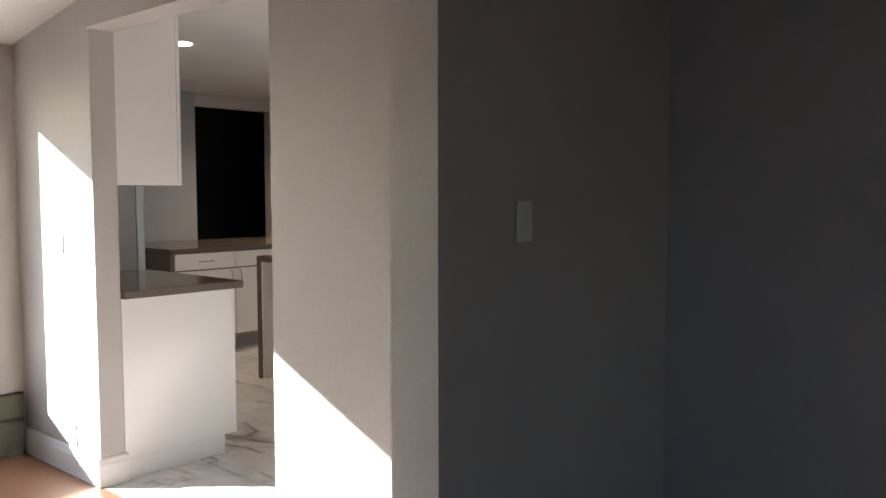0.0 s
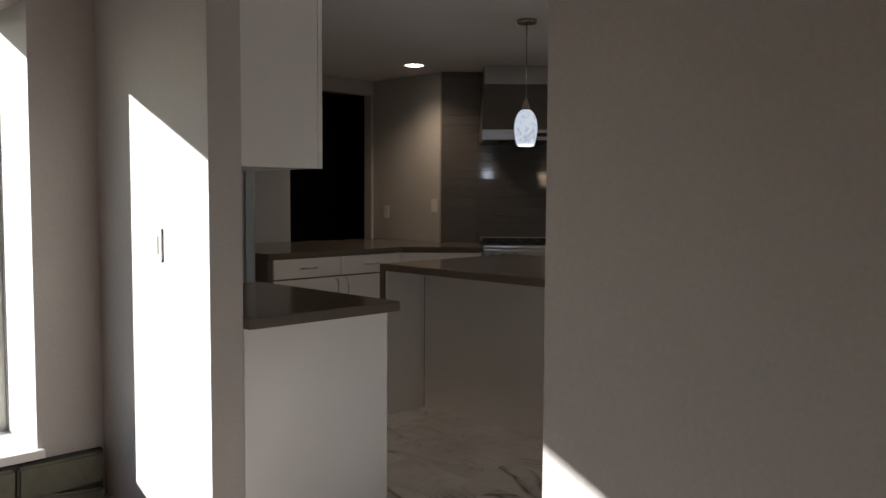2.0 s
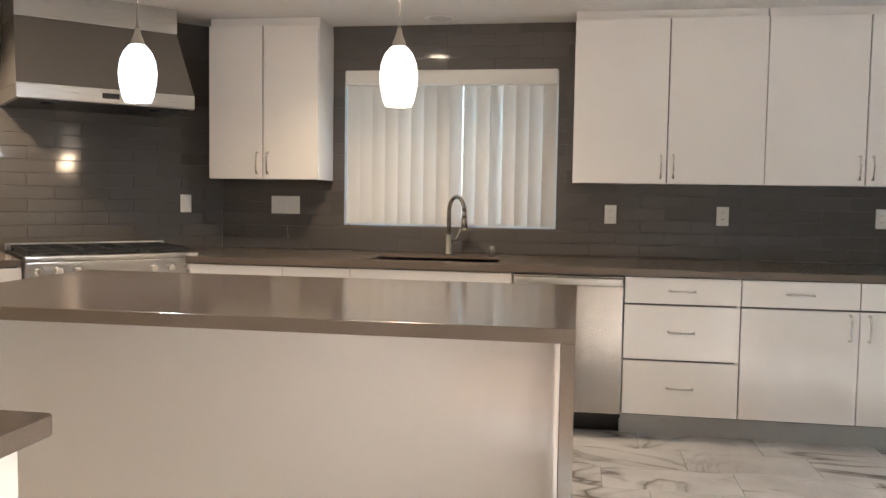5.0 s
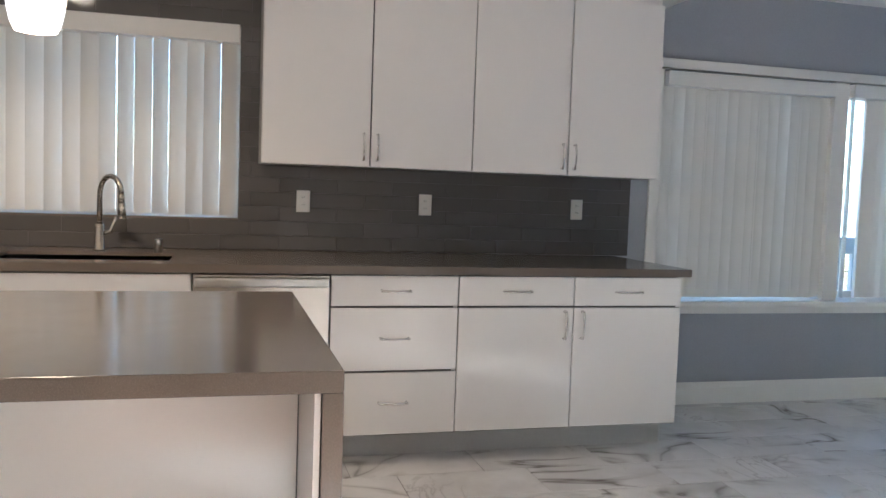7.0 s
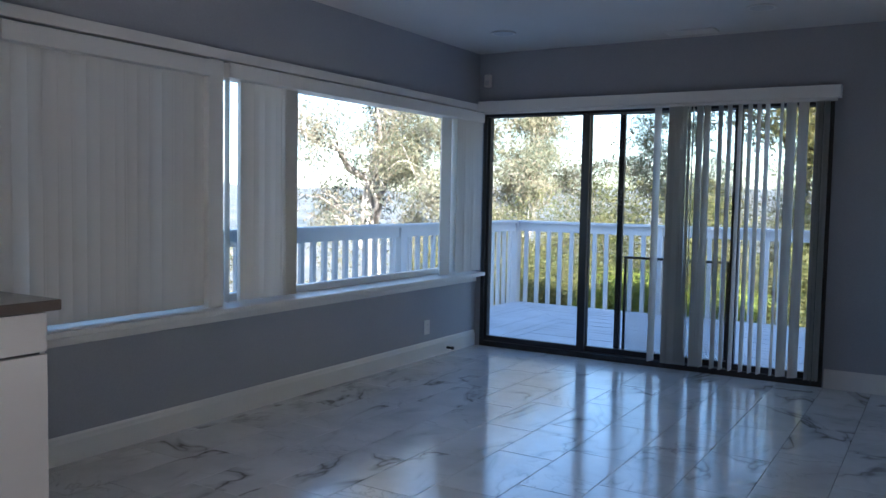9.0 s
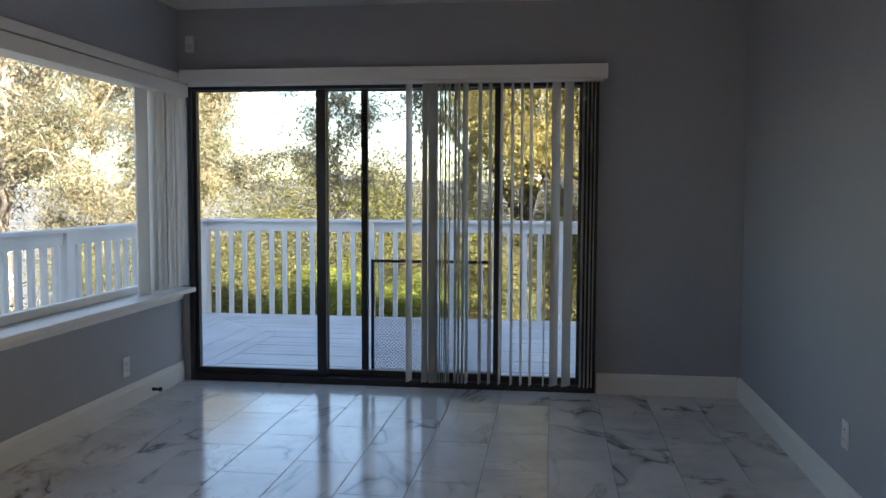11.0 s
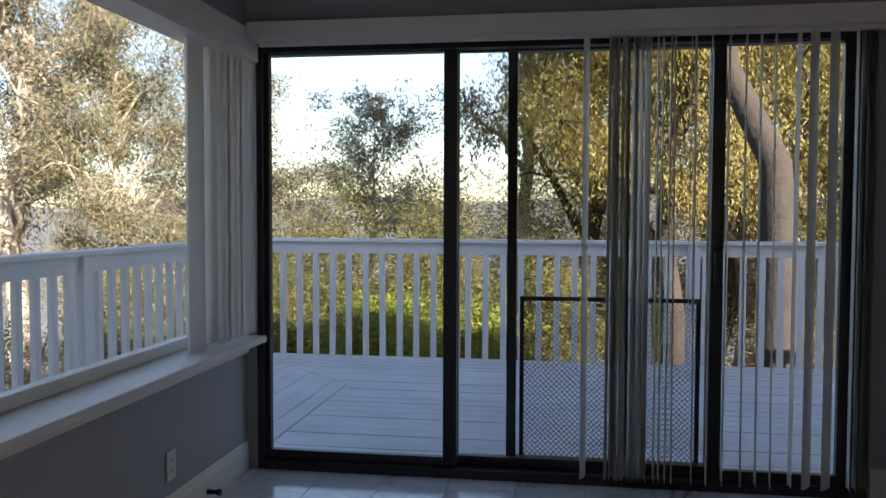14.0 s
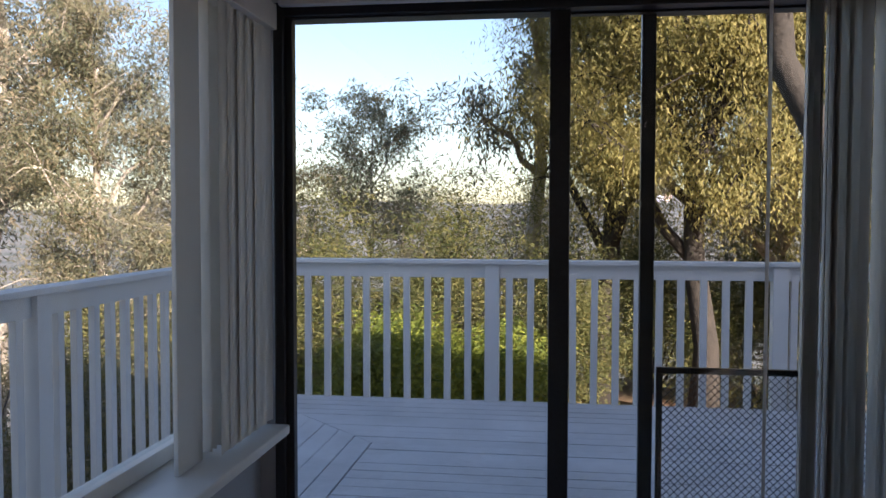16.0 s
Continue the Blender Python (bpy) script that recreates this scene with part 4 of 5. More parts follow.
outlet(pose(1.55, 1.154, 1.294, 0, 0, 0), "white light switch on the shaded hall wall", 1, True, "switch")
stop = thing("door_stop", "small black door stop on the baseboard", "door stop", m=pose(E_X - 0.016, -3.48, 0.045))
bm = bmesh.new()
tube(bm, [(0, 0, 0), (-0.045, 0, 0.0)], [0.012, 0.008], 10)
tube(bm, [(-0.045, 0, 0.0), (-0.06, 0, 0.0)], 0.014, 10)
part("post", bm, BLACK, stop)

# living room window and stone base
w4 = thing("window_4", "deep set living room window", "window", kind="structure")
window_frame(w4, pose(-1.8, L_N + 0.34, WZ0, 0, 0, 0), 2.99, WZ1 - WZ0, sashes=1)
part("window_sill", bb(-1.82, WX1 + 0.02, L_N - 0.03, L_N + 0.34, WZ0 - 0.03, WZ0 + 0.004, bevel=0.006), TRIM, w4)
STONE = Nodes("green grey slate", (0.12, 0.12, 0.095), 0.6)
STONE.color(STONE.mix(STONE.noise(6, 6), (0.035, 0.042, 0.028), (0.21, 0.20, 0.14)))
STONE.bump(STONE.noise(14, 6), 0.8, 0.01)
STONE = STONE.mat
hearth = thing("stone_base", "rough slate clad base under the window", "stone cladding", kind="structure")
part("mortar", bb(-2.2, L_X - 0.017, L_N - 0.03, L_N, 0.0, 0.325), paint("dark mortar", (0.06, 0.055, 0.05), 0.9, 0.2), hearth)
rnd = random.Random(11)
x = L_X - 0.02
cut = 0.0                                        # each joint leans its own way
while x > -2.1:
    w, nxt = rnd.uniform(0.22, 0.46), rnd.uniform(-0.07, 0.07)
    split = rnd.choice((0.0, rnd.uniform(0.12, 0.2)))
    for z0, z1 in ((0.004, 0.32),) if not split else ((0.004, split), (split + 0.004, 0.32)):
        bm = bmesh.new()
        depth, tilt = rnd.uniform(0.02, 0.05), rnd.uniform(-0.025, 0.025) if split else 0.0
        for q in box(bm, 0, 1, L_N - 0.03 - depth, L_N - 0.028, z0, z1):
            f = (q.co.z - 0.16) / 0.16
            far = q.co.x < 0.5
            if split and abs(q.co.z - split) < 0.006:
                q.co.z += tilt if far else -tilt
            q.co.x = (x - w + 0.005 + nxt * f) if far else (x - 0.005 + cut * f)
            q.co.y += rnd.uniform(-0.008, 0.008) if q.co.y < L_N - 0.03 else 0
        bmesh.ops.bevel(bm, geom=bm.edges[:], offset=0.009, segments=2, affect="EDGES")
        part("stone", bm, STONE, hearth)
    x -= w
    cut = nxt

# ---- deck ----
DECK = Nodes("white deck paint", (0.52, 0.53, 0.55), 0.55)
DECK.vary(0.14, 2.2, 40)
DECK.bump(DECK.noise(30, 5, 0.7, DECK.scaled(1, 14, 1)), 0.35, 0.004)
DECK = DECK.mat
RAILP = paint("white railing paint", (0.58, 0.58, 0.58), 0.5, 0.07, 0.2)
CX, CY = 7.80, -7.75            # outer corner of the deck
deck = thing("deck", "white painted plank deck with a mitred corner", "deck", kind="structure")
# solid black slabs under the planks make the gaps between them dark
part("joists", bb(-1.0, CX, CY, S_Y - T, DECK_Z - 0.16, DECK_Z - 0.03), BLACK, deck)
part("joists", bb(E_X + T, CX, S_Y - T, 7.0, DECK_Z - 0.16, DECK_Z - 0.03), BLACK, deck)
rnd = random.Random(6)
PB = 0.142
XB = CX - 0.02 - 9 * PB          # inner edge of the planks along the side walk
k = 0
while True:
    y0 = CY + 0.02 + k * PB
    y1 = y0 + PB - 0.007
    if y1 > S_Y - T - 0.01:
        break
    # the plank ends on the mitre
    xa, xb = max(CX - (y0 - CY), XB) - 0.004, max(CX - (y1 - CY), XB) - 0.004
    bm = bmesh.new()
    flat_poly(bm, [(-1.0, y0), (xa, y0), (xb, y1), (-1.0, y1)], DECK_Z - 0.028, DECK_Z + rnd.uniform(-0.003, 0.001))
    part("plank", bm, DECK, deck)
    k += 1
k = 0
while True:
    x1 = CX - 0.02 - k * PB
    x0 = x1 - PB + 0.007
    ya, yb = CY + (CX - x0) + 0.004, CY + (CX - x1) + 0.004
    north = 7.0
    if x0 < XB:
        break
    bm = bmesh.new()
    flat_poly(bm, [(x0, ya), (x1, yb), (x1, north), (x0, north)], DECK_Z - 0.028, DECK_Z + rnd.uniform(-0.003, 0.001))
    part("plank", bm, DECK, deck)
    k += 1
part("fascia", bb(-1.0, CX + 0.0, CY - 0.022, CY - 0.001, DECK_Z - 0.22, DECK_Z - 0.002), RAILP, deck)
part("fascia", bb(CX + 0.001, CX + 0.022, CY - 0.022, 7.0, DECK_Z - 0.22, DECK_Z - 0.002), RAILP, deck)


def railing(m, length, posts, label):
    """A run of white railing along local x."""
    r = thing("deck_railing", label, "railing", "deck railings", m)
    part("top_rail", bb(-0.05, length, -0.07, 0.07, 0.962, 0.995, bevel=0.006), RAILP, r)
    part("sub_rail", bb(0, length, -0.019, 0.019, 0.855, 0.960, bevel=0.003), RAILP, r)
    pm = mesh("post", bb(-0.055, 0.055, -0.05, 0.05, DECK_Z - 0.2, 0.961, bevel=0.004), RAILP)
    bmx = mesh("baluster", bb(-0.026, 0.026, -0.02, 0.018, DECK_Z - 0.15, 0.89, bevel=0.004), RAILP)
    for p in posts:
        piece("post", pm, r, pose(p, -0.0, 0))
    x = posts[0] + 0.162
    while x < length:
        if min(abs(x - p) for p in posts) > 0.08:
            piece("baluster", bmx, r, pose(x + rnd.uniform(-0.003, 0.003), -0.002, 0, 0, rnd.uniform(-0.3, 0.3), 0))
        x += 0.1615
    return r


railing(pose(CX, CY, 0, 0, 0, 180), 8.8, (0.0, 1.965, 4.10, 6.15, 8.2), "white painted wooden deck railing along the garden side")
railing(pose(CX, CY + 0.02, 0, 0, 0, 90), 14.5, (0.0, 2.77, 4.83, 6.89, 8.95, 11.0, 13.0), "white painted wooden deck railing along the valley side")

# plain unseen roof, added to close the house and shade the deck
slab("roof", "plain flat roof, added unseen to block sun and sky", "roof", paint("grey roofing", (0.2, 0.19, 0.18), 0.9, 0.15), (-4.4, 2.7, -3.3, 5.0, 3.45, 3.6), (1.44, E_X + 0.5, -4.45, 9.3, 2.75, 2.9), (1.44, 2.7, -3.3, 9.3, 3.45, 3.6))

# ---- ground and distance ----


def ground_z(x, y):
    fall = max(0.0, x - 7.5)
    south = max(0.0, -7.3 - y)
    z = -1.25 - 0.42 * min(fall, 40) - 0.10 * min(south, 14) * (1 if x < 9 else 1.6) - 0.30 * max(0, min(south - 14, 60))
    z += 0.35 * noise.noise(Vector((x * 0.15, y * 0.15, 0.3)))
    r = math.hypot(x, y)
    if r > 900:
        a = math.atan2(y, x)
        z += (r - 900) / 1800 * (68 + 60 * noise.noise(Vector((a * 7, 1.7, 0))) + 18 * noise.noise(Vector((a * 25, 4.0, 0))))
    return max(z, -28.0) if r < 900 else z


GROUNDM = Nodes("dry hillside soil and grass", (0.20, 0.13, 0.07), 0.9)
_c = GROUNDM.ramp(GROUNDM.noise(0.35, 6), (0.35, (0.09, 0.075, 0.035)), (0.52, (0.21, 0.105, 0.05)), (0.7, (0.27, 0.15, 0.08)))
GROUNDM.color(GROUNDM.mix(0.35, _c, GROUNDM.ramp(GROUNDM.noise(9, 6), (0.3, (0.06, 0.04, 0.02)), (0.7, (0.30, 0.17, 0.09)))))
GROUNDM.bump(GROUNDM.noise(12, 6), 0.6, 0.03)
GROUNDM = GROUNDM.mat
VALLEYM = Nodes("hazy far valley", (0.30, 0.33, 0.36), 0.95)
VALLEYM.color(VALLEYM.ramp(VALLEYM.noise(0.02, 8, 0.7), (0.35, (0.07, 0.085, 0.07)), (0.5, (0.15, 0.145, 0.135)), (0.66, (0.25, 0.22, 0.19))))
VALLEYM = VALLEYM.mat
bm = bmesh.new()
radii = [0.0, 3, 6, 9, 11, 13, 15, 17, 19, 22, 25, 29, 34, 40, 50, 65, 90, 130, 200, 320, 520, 900, 1300, 1900, 2700, 3000]
rings = []
cx0, cy0 = 4.0, -2.0
for r in radii:
    n = 96
    rings.append([bm.verts.new((cx0 + r * math.cos(2 * math.pi * k / n), cy0 + r * math.sin(2 * math.pi * k / n), 0)) for k in range(n)] if r else [bm.verts.new((cx0, cy0, 0))])
for i, (a, b) in enumerate(zip(rings, rings[1:])):
    n = len(b)
    for k in range(n):
        f = bm.faces.new((a[0], b[k], b[(k + 1) % n])) if len(a) == 1 else bm.faces.new((a[k], b[k], b[(k + 1) % n], a[(k + 1) % n]))
        f.material_index = 1 if radii[i] >= 90 else 0
        f.smooth = True
for v in bm.verts:
    v.co.z = ground_z(v.co.x, v.co.y)
tagged(part("ground", bm, [GROUNDM, VALLEYM]), "dry brown hillside falling to a hazy valley", "ground", kind="structure")

# ---- trees ----
BARK = Nodes("pale peeling bark", (0.40, 0.34, 0.28), 0.8)
BARK.color(BARK.ramp(BARK.noise(3, 6, 0.65, BARK.scaled(1, 1, 0.3)), (0.35, (0.16, 0.12, 0.09)), (0.55, (0.42, 0.35, 0.28)), (0.7, (0.55, 0.49, 0.42))))
BARK.bump(BARK.noise(10, 6, 0.6, BARK.scaled(1, 1, 0.25)), 0.6, 0.02)
BARK = BARK.mat
DARKBARK = Nodes("dark rough bark", (0.032, 0.024, 0.018), 0.9)
DARKBARK.vary(0.25, 3, 30).bump(DARKBARK.noise(14, 6), 0.8, 0.03)
DARKBARK = DARKBARK.mat


def leaf_mat(name, lo, mid, hi):
    n = Nodes(name, mid, 0.65, 0.0, 0.25)
    geo = n.t.nodes.new("ShaderNodeNewGeometry")
    c = n.ramp(geo.outputs["Random Per Island"], (0.0, lo), (0.55, mid), (1.0, hi))
    patch = n.noise(0.9, 3)
    c = n.mix(n.ramp(patch, (0.4, 0.0), (0.65, 1.0)), c, n.mix(0.3, c, hi))
    n.color(c)
    tl = n.t.nodes.new("ShaderNodeBsdfTranslucent")
    n.link(c, tl.inputs[0])
    mx = n.t.nodes.new("ShaderNodeMixShader")
    mx.inputs[0].default_value = 0.5
    n.link(n.b.outputs[0], mx.inputs[1])
    n.link(tl.outputs[0], mx.inputs[2])
    n.link(mx.outputs[0], n.t.nodes["Material Output"].inputs[0])
    return n.mat


LEAF_OLIVE = leaf_mat("olive eucalyptus leaves", (0.08, 0.09, 0.05), (0.19, 0.185, 0.105), (0.34, 0.265, 0.165))
LEAF_BLUE = leaf_mat("grey green eucalyptus leaves", (0.08, 0.095, 0.07), (0.17, 0.175, 0.125), (0.36, 0.27, 0.17))
LEAF_GOLD = leaf_mat("golden green drooping foliage", (0.12, 0.115, 0.035), (0.27, 0.235, 0.075), (0.40, 0.32, 0.12))
LEAF_DARK = leaf_mat("dark olive shrub leaves", (0.035, 0.05, 0.018), (0.10, 0.11, 0.035), (0.24, 0.20, 0.07))
LEAF_GREEN = leaf_mat("bright green shrub leaves", (0.05, 0.08, 0.018), (0.16, 0.20, 0.035), (0.36, 0.36, 0.06))


def leaves(name, spots, material, parent, rs, per, spread, size, droop=0.6, label=""):
    """Thin pointed leaves hung in clusters round the spots, each a folded pair of triangles."""
    c = np.repeat(np.array(spots, dtype=float), per, axis=0)
    n = len(c)
    off = rs.normal(size=(n, 3)) * spread * np.array([1, 1, 0.75])
    c = c + off
    d = rs.normal(size=(n, 3))
    d[:, 2] = d[:, 2] * (1 - droop) - droop * 1.6
    d /= np.linalg.norm(d, axis=1)[:, None]
    out = c * np.array([1, 1, 0])
    out /= np.linalg.norm(out, axis=1)[:, None] + 0.01
    out = out + np.array([0, 0, 0.35]) + rs.normal(size=(n, 3)) * 0.5
    s = np.cross(d, out)
    s /= np.linalg.norm(s, axis=1)[:, None]
    ln = size * rs.uniform(0.6, 1.35, size=(n, 1))
    wd = ln * rs.uniform(0.18, 0.28, size=(n, 1))
    v = np.stack([c, c + d * ln * 0.45 + s * wd * 0.5, c + d * ln, c + d * ln * 0.45 - s * wd * 0.5], 1).reshape(-1, 3)
    i = np.arange(n)[:, None] * 4
    f = np.concatenate([i + np.array([[0, 1, 2]]), i + np.array([[0, 2, 3]])], 1).reshape(-1, 3)
    me = bpy.data.meshes.new(name)
    me.from_pydata(v.tolist(), [], f.tolist())
    me.materials.append(material)
    ob = new(name, me)
    ob.parent = parent
    return tagged(ob, label)


def tree(x, y, height, crown_r, seed, leaf, bark, label, trunk_r=0.16, fork=0.3, per=26, size=0.17, limbs=6, lean=(0, 0), spread=0.38, droop=0.6, twigs=5, z=None, category="tree"):
    rs = np.random.RandomState(seed)
    rnd = random.Random(seed)
    base = ground_z(x, y) - 0.15 if z is None else z
    t = thing("tree", label, category, "garden trees", pose(x, y, base))
    top = Vector((lean[0], lean[1], height * 0.85))
    pts = [Vector((0, 0, 0))]
    n = 7
    for k in range(1, n + 1):
        f = k / n
        pts.append(top * f + Vector((rnd.uniform(-1, 1), rnd.uniform(-1, 1), 0)) * 0.035 * height * (f * (1.2 - f)) * 2)
    bm = bmesh.new()
    tube(bm, pts, [trunk_r * (1.25 if k == 0 else 1 - 0.8 * k / n) for k in range(n + 1)], 10)
    part("trunk", bm, bark, t)
    spots = []
    for q in range(limbs):
        f = fork + (1 - fork) * (q + rnd.uniform(0, 0.7)) / limbs
        f = min(f, 0.98)
        j = min(int(f * n), n - 1)
        p0 = pts[j].lerp(pts[j + 1], f * n - j)
        a = q * 2.4 + rnd.uniform(-0.5, 0.5)
        reach = crown_r * rnd.uniform(0.65, 1.05) * (1.0 if f < 0.75 else 0.7)
        rise = height * rnd.uniform(0.10, 0.24) * (1.1 - 0.4 * f)
        lp = [p0]
        for k in range(1, 6):
            g = k / 5
            lp.append(p0 + Vector((math.cos(a) * reach * g, math.sin(a) * reach * g, rise * g ** 0.8)) + Vector((rnd.uniform(-1, 1), rnd.uniform(-1, 1), rnd.uniform(-1, 1))) * 0.07 * reach)
        r0 = trunk_r * (1 - 0.75 * f) * 0.62
        bm = bmesh.new()
        tube(bm, lp, [r0 * (1 - 0.75 * k / 5) for k in range(6)], 7)
        for k in range(2, 6):
            for _ in range(twigs):
                tip = lp[k] + Vector((rnd.gauss(0, 1), rnd.gauss(0, 1), rnd.gauss(0.1, 0.8))) * crown_r * 0.24
                mid = lp[k].lerp(tip, 0.5) + Vector((0, 0, 0.06 * crown_r))
                tube(bm, [lp[k], mid, tip], [r0 * 0.22, r0 * 0.14, 0.006], 5)
                spots.append(tip)
                spots.append(mid)
        part("limb", bm, bark, t)
    leaves("crown", [tuple(s) for s in spots], leaf, t, rs, per, spread, size, droop)
    return t


tree(17.5, -17.8, 17.0, 3.4, 21, LEAF_BLUE, BARK, "tall eucalyptus with a pale forked trunk", trunk_r=0.40, fork=0.44, limbs=11, per=75, size=0.17, spread=0.24, twigs=5)
tree(13.7, -15.8, 11.0, 1.9, 22, LEAF_OLIVE, BARK, "eucalyptus with olive and rust leaves", trunk_r=0.17, limbs=15, per=105, size=0.10, fork=0.25, spread=0.19)
tree(11.8, -16.5, 9.6, 1.7, 29, LEAF_OLIVE, BARK, "slender eucalyptus with olive leaves", trunk_r=0.14, limbs=13, per=110, size=0.10, fork=0.25, spread=0.19)
tree(10.6, -24.0, 11.0, 2.4, 23, LEAF_OLIVE, BARK, "open feathery eucalyptus beyond the railing", trunk_r=0.12, fork=0.52, limbs=11, per=44, size=0.14, spread=0.17)
tree(5.9, -18.6, 13.0, 2.3, 31, LEAF_BLUE, BARK, "grey eucalyptus with drooping open branches", trunk_r=0.2, fork=0.4, limbs=11, per=50, size=0.15, spread=0.2, droop=0.9)
tree(4.5, -17.0, 12.5, 2.0, 24, LEAF_GOLD, DARKBARK, "tall golden drooping eucalyptus", trunk_r=0.22, fork=0.24, limbs=20, per=165, size=0.09, spread=0.26, droop=0.95, twigs=5)
tree(2.9, -15.6, 12.0, 2.1, 25, LEAF_GOLD, DARKBARK, "tall golden drooping eucalyptus", trunk_r=0.24, fork=0.26, limbs=20, per=165, size=0.09, spread=0.26, droop=0.95, twigs=5)
tree(1.4, -16.8, 12.0, 2.3, 28, LEAF_OLIVE, BARK, "tall olive drooping eucalyptus", trunk_r=0.24, fork=0.2, limbs=16, per=155, size=0.09, spread=0.26, droop=0.9, twigs=5)
tree(1.9, -11.2, 10.5, 2.8, 26, LEAF_OLIVE, DARKBARK, "dark trunked tree at the edge of the slope", lean=(1.3, 0.0), trunk_r=0.30, fork=0.62, limbs=8, per=100, size=0.095, spread=0.24)
tree(-0.3, -14.9, 11.0, 2.2, 33, LEAF_GOLD, DARKBARK, "broad golden eucalyptus beyond the slope", trunk_r=0.2, fork=0.2, limbs=18, per=140, size=0.09, spread=0.27, droop=0.9, twigs=5)
tree(-3.5, -15.0, 9.0, 3.4, 27, LEAF_OLIVE, DARKBARK, "olive green garden tree", trunk_r=0.22, limbs=12, per=90, size=0.13, spread=0.30)


def shrub(x, y, r, top, seed, leaf, label, per=250, size=0.085):
    h = top - ground_z(x, y)
    rs = np.random.RandomState(seed)
    rnd = random.Random(seed)
    t = thing("shrub", label, "shrub", "garden shrubs", pose(x, y, ground_z(x, y) - 0.1))
    bm = bmesh.new()
    spots = []
    for k in range(64):
        a, e = rnd.uniform(0, 6.283), rnd.uniform(0.1, 1.45)
        q = rnd.uniform(0.55, 1.0)
        tip = Vector((math.cos(a) * math.cos(e) * r * q, math.sin(a) * math.cos(e) * r * q, h * math.sin(e) * q))
        if k < 9:
            tube(bm, [(0, 0, 0), tuple(tip * 0.5 + Vector((0, 0, 0.1 * h))), tuple(tip)], [0.03, 0.02, 0.006], 5)
        spots += [tuple(tip), tuple(tip * 0.72)]
    part("stems", bm, DARKBARK, t)
    leaves("crown", spots, leaf, t, rs, per, 0.13 * r, size, 0.35)
    return t


for k, (x, y, r, h, lf) in enumerate([
        (12.6, -14.8, 2.0, 1.9, LEAF_OLIVE), (10.6, -14.4, 2.0, 1.7, LEAF_DARK), (8.9, -15.0, 2.0, 1.9, LEAF_DARK), (7.2, -14.6, 1.9, 1.8, LEAF_DARK),
        (6.2, -12.8, 1.2, 0.0, LEAF_GREEN), (7.4, -11.8, 1.4, 0.1, LEAF_GREEN), (9.2, -12.2, 1.5, 0.4, LEAF_DARK), (1.6, -17.4, 1.8, 1.7, LEAF_DARK), (0.0, -15.8, 1.9, 1.4, LEAF_OLIVE), (-2.4, -13.4, 1.7, 1.0, LEAF_OLIVE),
        (13.6, -11.6, 1.9, 1.2, LEAF_OLIVE), (14.4, -8.2, 1.9, 0.8, LEAF_OLIVE), (16.5, -5.2, 2.1, 0.6, LEAF_OLIVE), (17.5, -1.6, 2.1, 0.5, LEAF_OLIVE), (10.2, -17.5, 2.2, 2.4, LEAF_DARK),
        (17.0, 2.4, 2.2, 0.4, LEAF_OLIVE), (14.2, -19.0, 2.4, 2.6, LEAF_BLUE), (7.6, -17.5, 2.0, 2.6, LEAF_OLIVE),
        (6.0, -20.5, 2.2, 3.0, LEAF_OLIVE), (3.6, -21.0, 2.2, 2.9, LEAF_GOLD), (1.2, -20.5, 2.2, 2.8, LEAF_OLIVE), (-1.2, -19.0, 2.2, 2.4, LEAF_OLIVE), (5.4, -16.4, 1.7, 1.9, LEAF_DARK), (3.4, -18.2, 1.8, 1.9, LEAF_DARK),
        (12.0, -12.4, 1.5, 0.7, LEAF_DARK)]):
    shrub(x, y, r, h, 40 + k, lf, {"bright green shrub leaves": "bright green shrub below the deck", "dark olive shrub leaves": "dense dark olive shrub on the slope"}.get(lf.name, "dense sunlit shrub on the slope"))

# pale rock bank outside the living room window
ROCK = Nodes("pale rough rock", (0.52, 0.50, 0.46), 0.9)
ROCK.color(ROCK.ramp(ROCK.noise(7, 8, 0.7), (0.35, (0.10, 0.095, 0.08)), (0.6, (0.36, 0.345, 0.31))))
ROCK.bump(ROCK.noise(16, 8), 1.0, 0.03)
bm = bmesh.new()
bmesh.ops.create_grid(bm, x_segments=50, y_segments=20, size=0.5, matrix=Matrix.Identity(4))
for v in bm.verts:
    u, w = v.co.x, v.co.y + 0.5
    v.co = Vector((-1.5 + u * 9, 7.4 + 0.5 * w + 0.25 * noise.noise(Vector((u * 14, w * 4, 2))), -1.4 + w * 2.8 + 0.2 * noise.noise(Vector((u * 18, w * 3, 5)))))
rb = part("rock_bank", bm, ROCK.mat)
sol = rb.modifiers.new("thick", "SOLIDIFY")
sol.thickness = 0.3
tagged(rb, "pale rough rock bank outside the window", "rock", kind="structure")

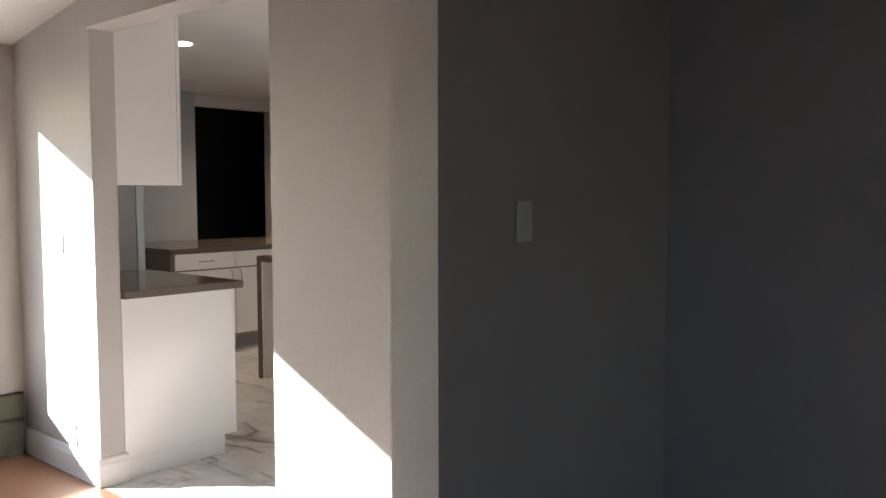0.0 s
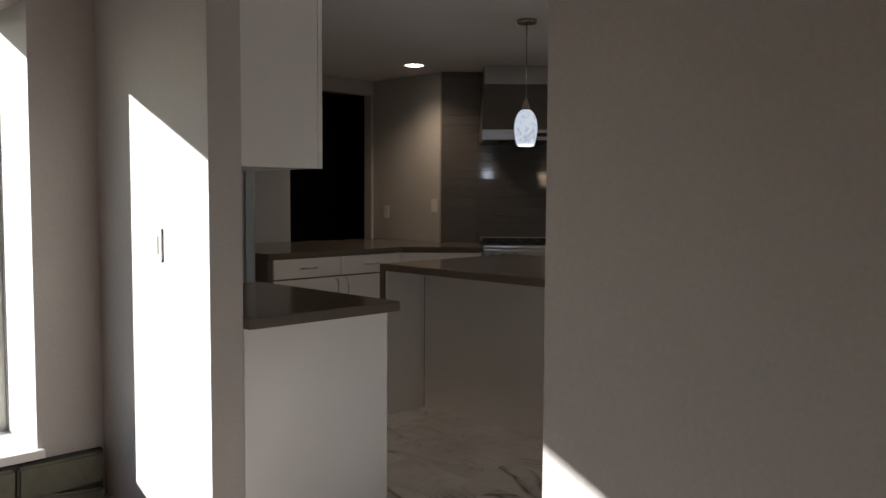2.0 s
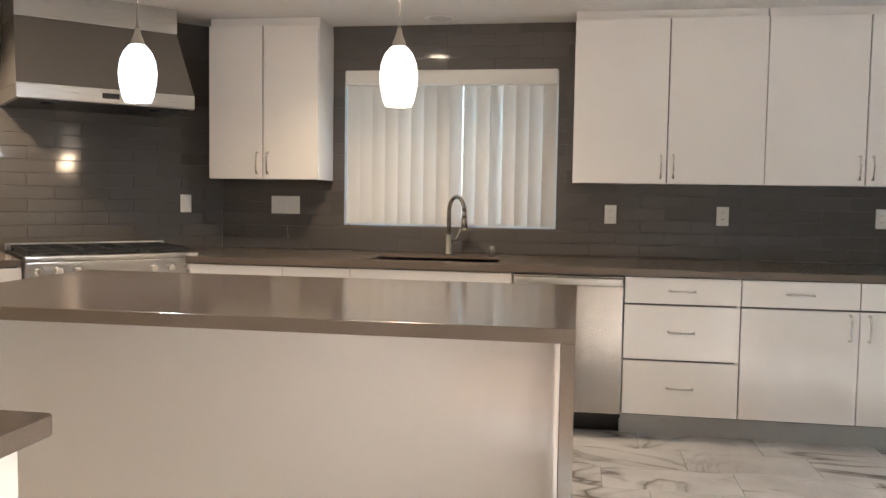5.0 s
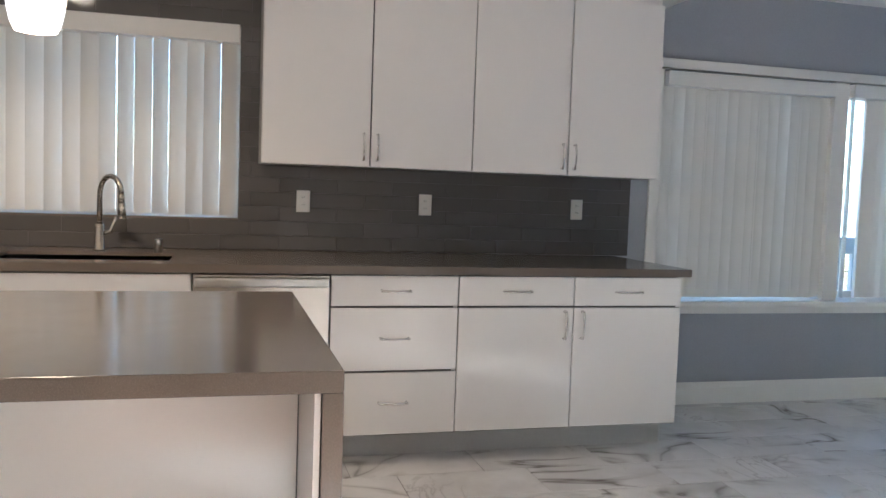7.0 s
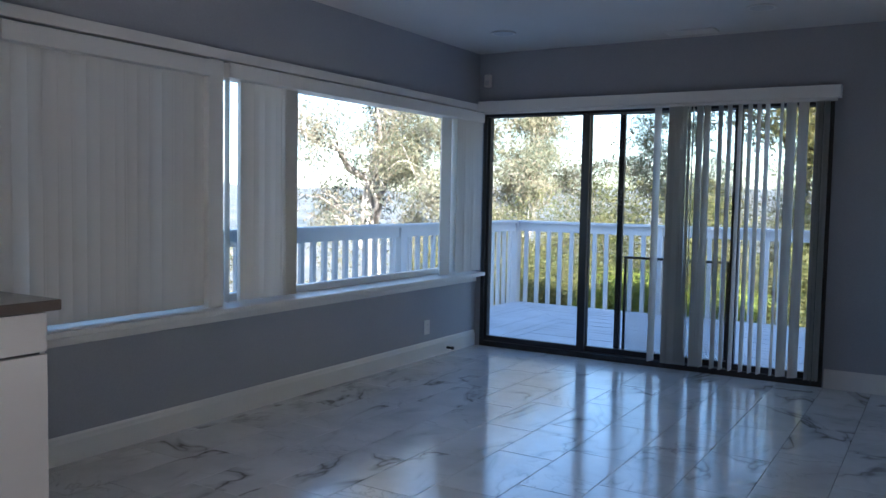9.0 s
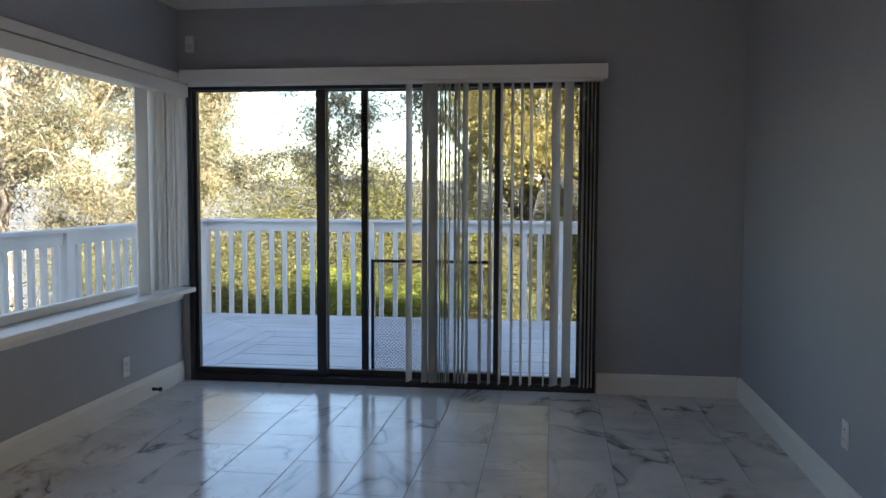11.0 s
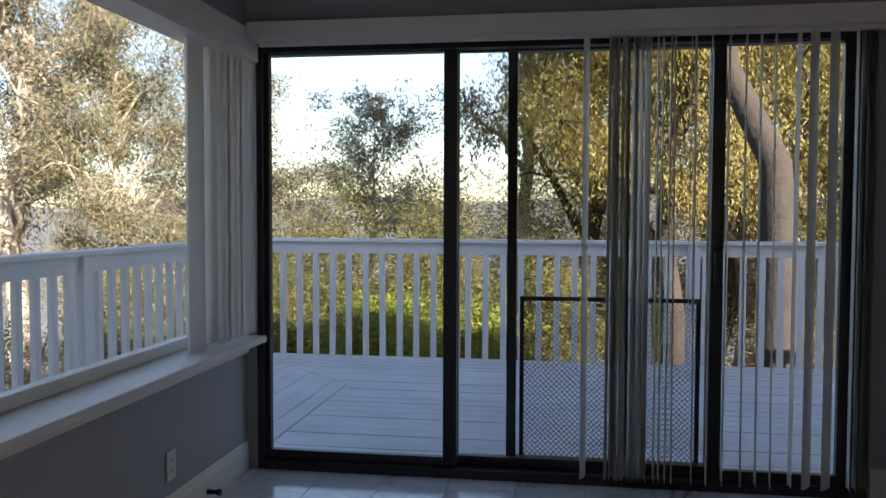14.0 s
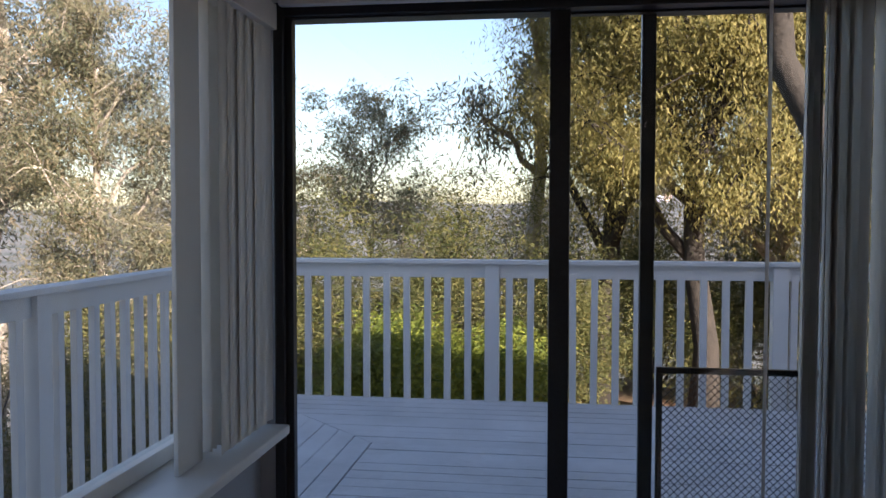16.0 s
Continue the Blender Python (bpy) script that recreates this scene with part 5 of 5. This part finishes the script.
# ---- porcelain floor tiles ----
fl = thing("floor", "polished white porcelain floor with grey veins", "floor", kind="structure")
TW, TL, J = 0.305, 0.61, 0.003
tile_me = mesh("tile", bb(-TW / 2 + J / 2, TW / 2 - J / 2, -TL / 2 + J / 2, TL / 2 - J / 2, -0.009, 0.0, bevel=0.0012), MARBLE)
rnd = random.Random(2)
col = -11
x0, x1, y0, y1 = 1.44, E_X, S_Y, N_Y
while True:
    cx = 4.71 + (col + 0.5) * TW
    if cx - TW / 2 > x1:
        break
    start = -1.765 - 0.2033 * ((-col) % 3)
    k = int((y0 - start) / TL) - 2
    while True:
        cy = start + (k + 0.5) * TL
        k += 1
        if cy - TL / 2 > y1:
            break
        a0, a1, b0, b1 = max(cx - TW / 2, x0), min(cx + TW / 2, x1), max(cy - TL / 2, y0), min(cy + TL / 2, y1)
        if cy < 1.2:
            a0 = max(a0, W_X)
        if a1 - a0 < 0.01 or b1 - b0 < 0.01:
            continue
        if 5.6 < (a0 + a1) / 2 and (b0 + b1) / 2 > 0.9 or (b0 + b1) / 2 > 6.1:
            continue
        if a1 - a0 > TW - 0.001 and b1 - b0 > TL - 0.001:
            piece("tile", tile_me, fl, pose(cx, cy, 0.0))
        else:
            ca, cb = (a0 + a1) / 2, (b0 + b1) / 2
            piece("tile", mesh("tile", bb(a0 - ca + J / 2, a1 - ca - J / 2, b0 - cb + J / 2, b1 - cb - J / 2, -0.009, 0.0), MARBLE), fl, pose(ca, cb, 0.0))
    col += 1

# ---- glass tile splashback ----
PW, PH = 0.305, 0.0775


def splash(parent, m, u0, u1, z0, z1, holes=()):
    """Running-bond tiles over u0..u1, z0..z1 of a wall that faces -y, but for the holes."""
    row, z = 0, z0
    while z < z1 - 0.01:
        zt = min(z + PH, z1)
        u = u0 - (PW / 2 if row % 2 else 0)
        while u < u1:
            spans = [(max(u, u0), min(u + PW, u1))]
            for h0, h1, g0, g1 in holes:
                if zt > g0 + 0.02 and z < g1 - 0.02:
                    spans = [q for a, b in spans for q in ((a, min(b, h0)), (max(a, h1), b))]
            for a, b in spans:
                if b - a > 0.012:
                    key = (round(b - a, 3), round(zt - z, 3))
                    if key not in splash.made:
                        w, h = key
                        tb = bb(-w / 2 + 0.0007, w / 2 - 0.0007, -0.008, -0.002, -h / 2 + 0.0007, h / 2 - 0.0007, bevel=0.0024 if min(w, h) > 0.03 else 0.0012)
                        tb.normal_update()
                        for f in tb.faces:
                            f.smooth = max(abs(f.normal.x), abs(f.normal.y), abs(f.normal.z)) < 0.999
                        splash.made[key] = mesh("tile", tb, SPLASH)
                    t = piece("tile", splash.made[key], parent, m @ pose((a + b) / 2, 0, (z + zt) / 2, rnd.uniform(-0.3, 0.3), 0, rnd.uniform(-0.3, 0.3)))
            u += PW
        z, row = zt, row + 1


splash.made = {}
sb = thing("splashback_east", "dark grey glass subway tile splashback round the sink window", "splashback", kind="structure")
part("grout_bed", bb(E_X - 0.004, E_X, 0.516, 2.78, 0.914, 1.40), SPLASH_GROUT, sb)
part("grout_bed", bb(E_X - 0.004, E_X, 2.65, 5.01, 2.086, K_Z), SPLASH_GROUT, sb)
part("grout_bed", bb(E_X - 0.004, E_X, 2.65, 2.779, 1.40, 2.086), SPLASH_GROUT, sb)
part("grout_bed", bb(E_X - 0.004, E_X, 4.161, 5.01, 0.914, 2.086), SPLASH_GROUT, sb)
part("grout_bed", bb(E_X - 0.004, E_X, 2.78, 4.161, 0.914, 1.066), SPLASH_GROUT, sb)
me_east = pose(E_X, 0, 0, 0, 0, -90)
splash(sb, me_east, -5.006, -0.516, 0.914, 1.378, [(-4.161, -2.779, 1.068, 3.0)])
splash(sb, me_east, -4.25, -2.66, 1.379, K_Z, [(-4.161, -2.779, 1.0, 2.086)])
sd2 = thing("splashback_range", "dark grey glass subway tile wall behind the range", "splashback", kind="structure")
part("grout_bed", bb(0.0, D_L - 0.002, -0.004, 0.0, 0.90, K_Z), SPLASH_GROUT, sd2, m=diag(0, 0))
splash(sd2, diag(0, 0), 0.0, D_L - 0.005, 0.914, K_Z)
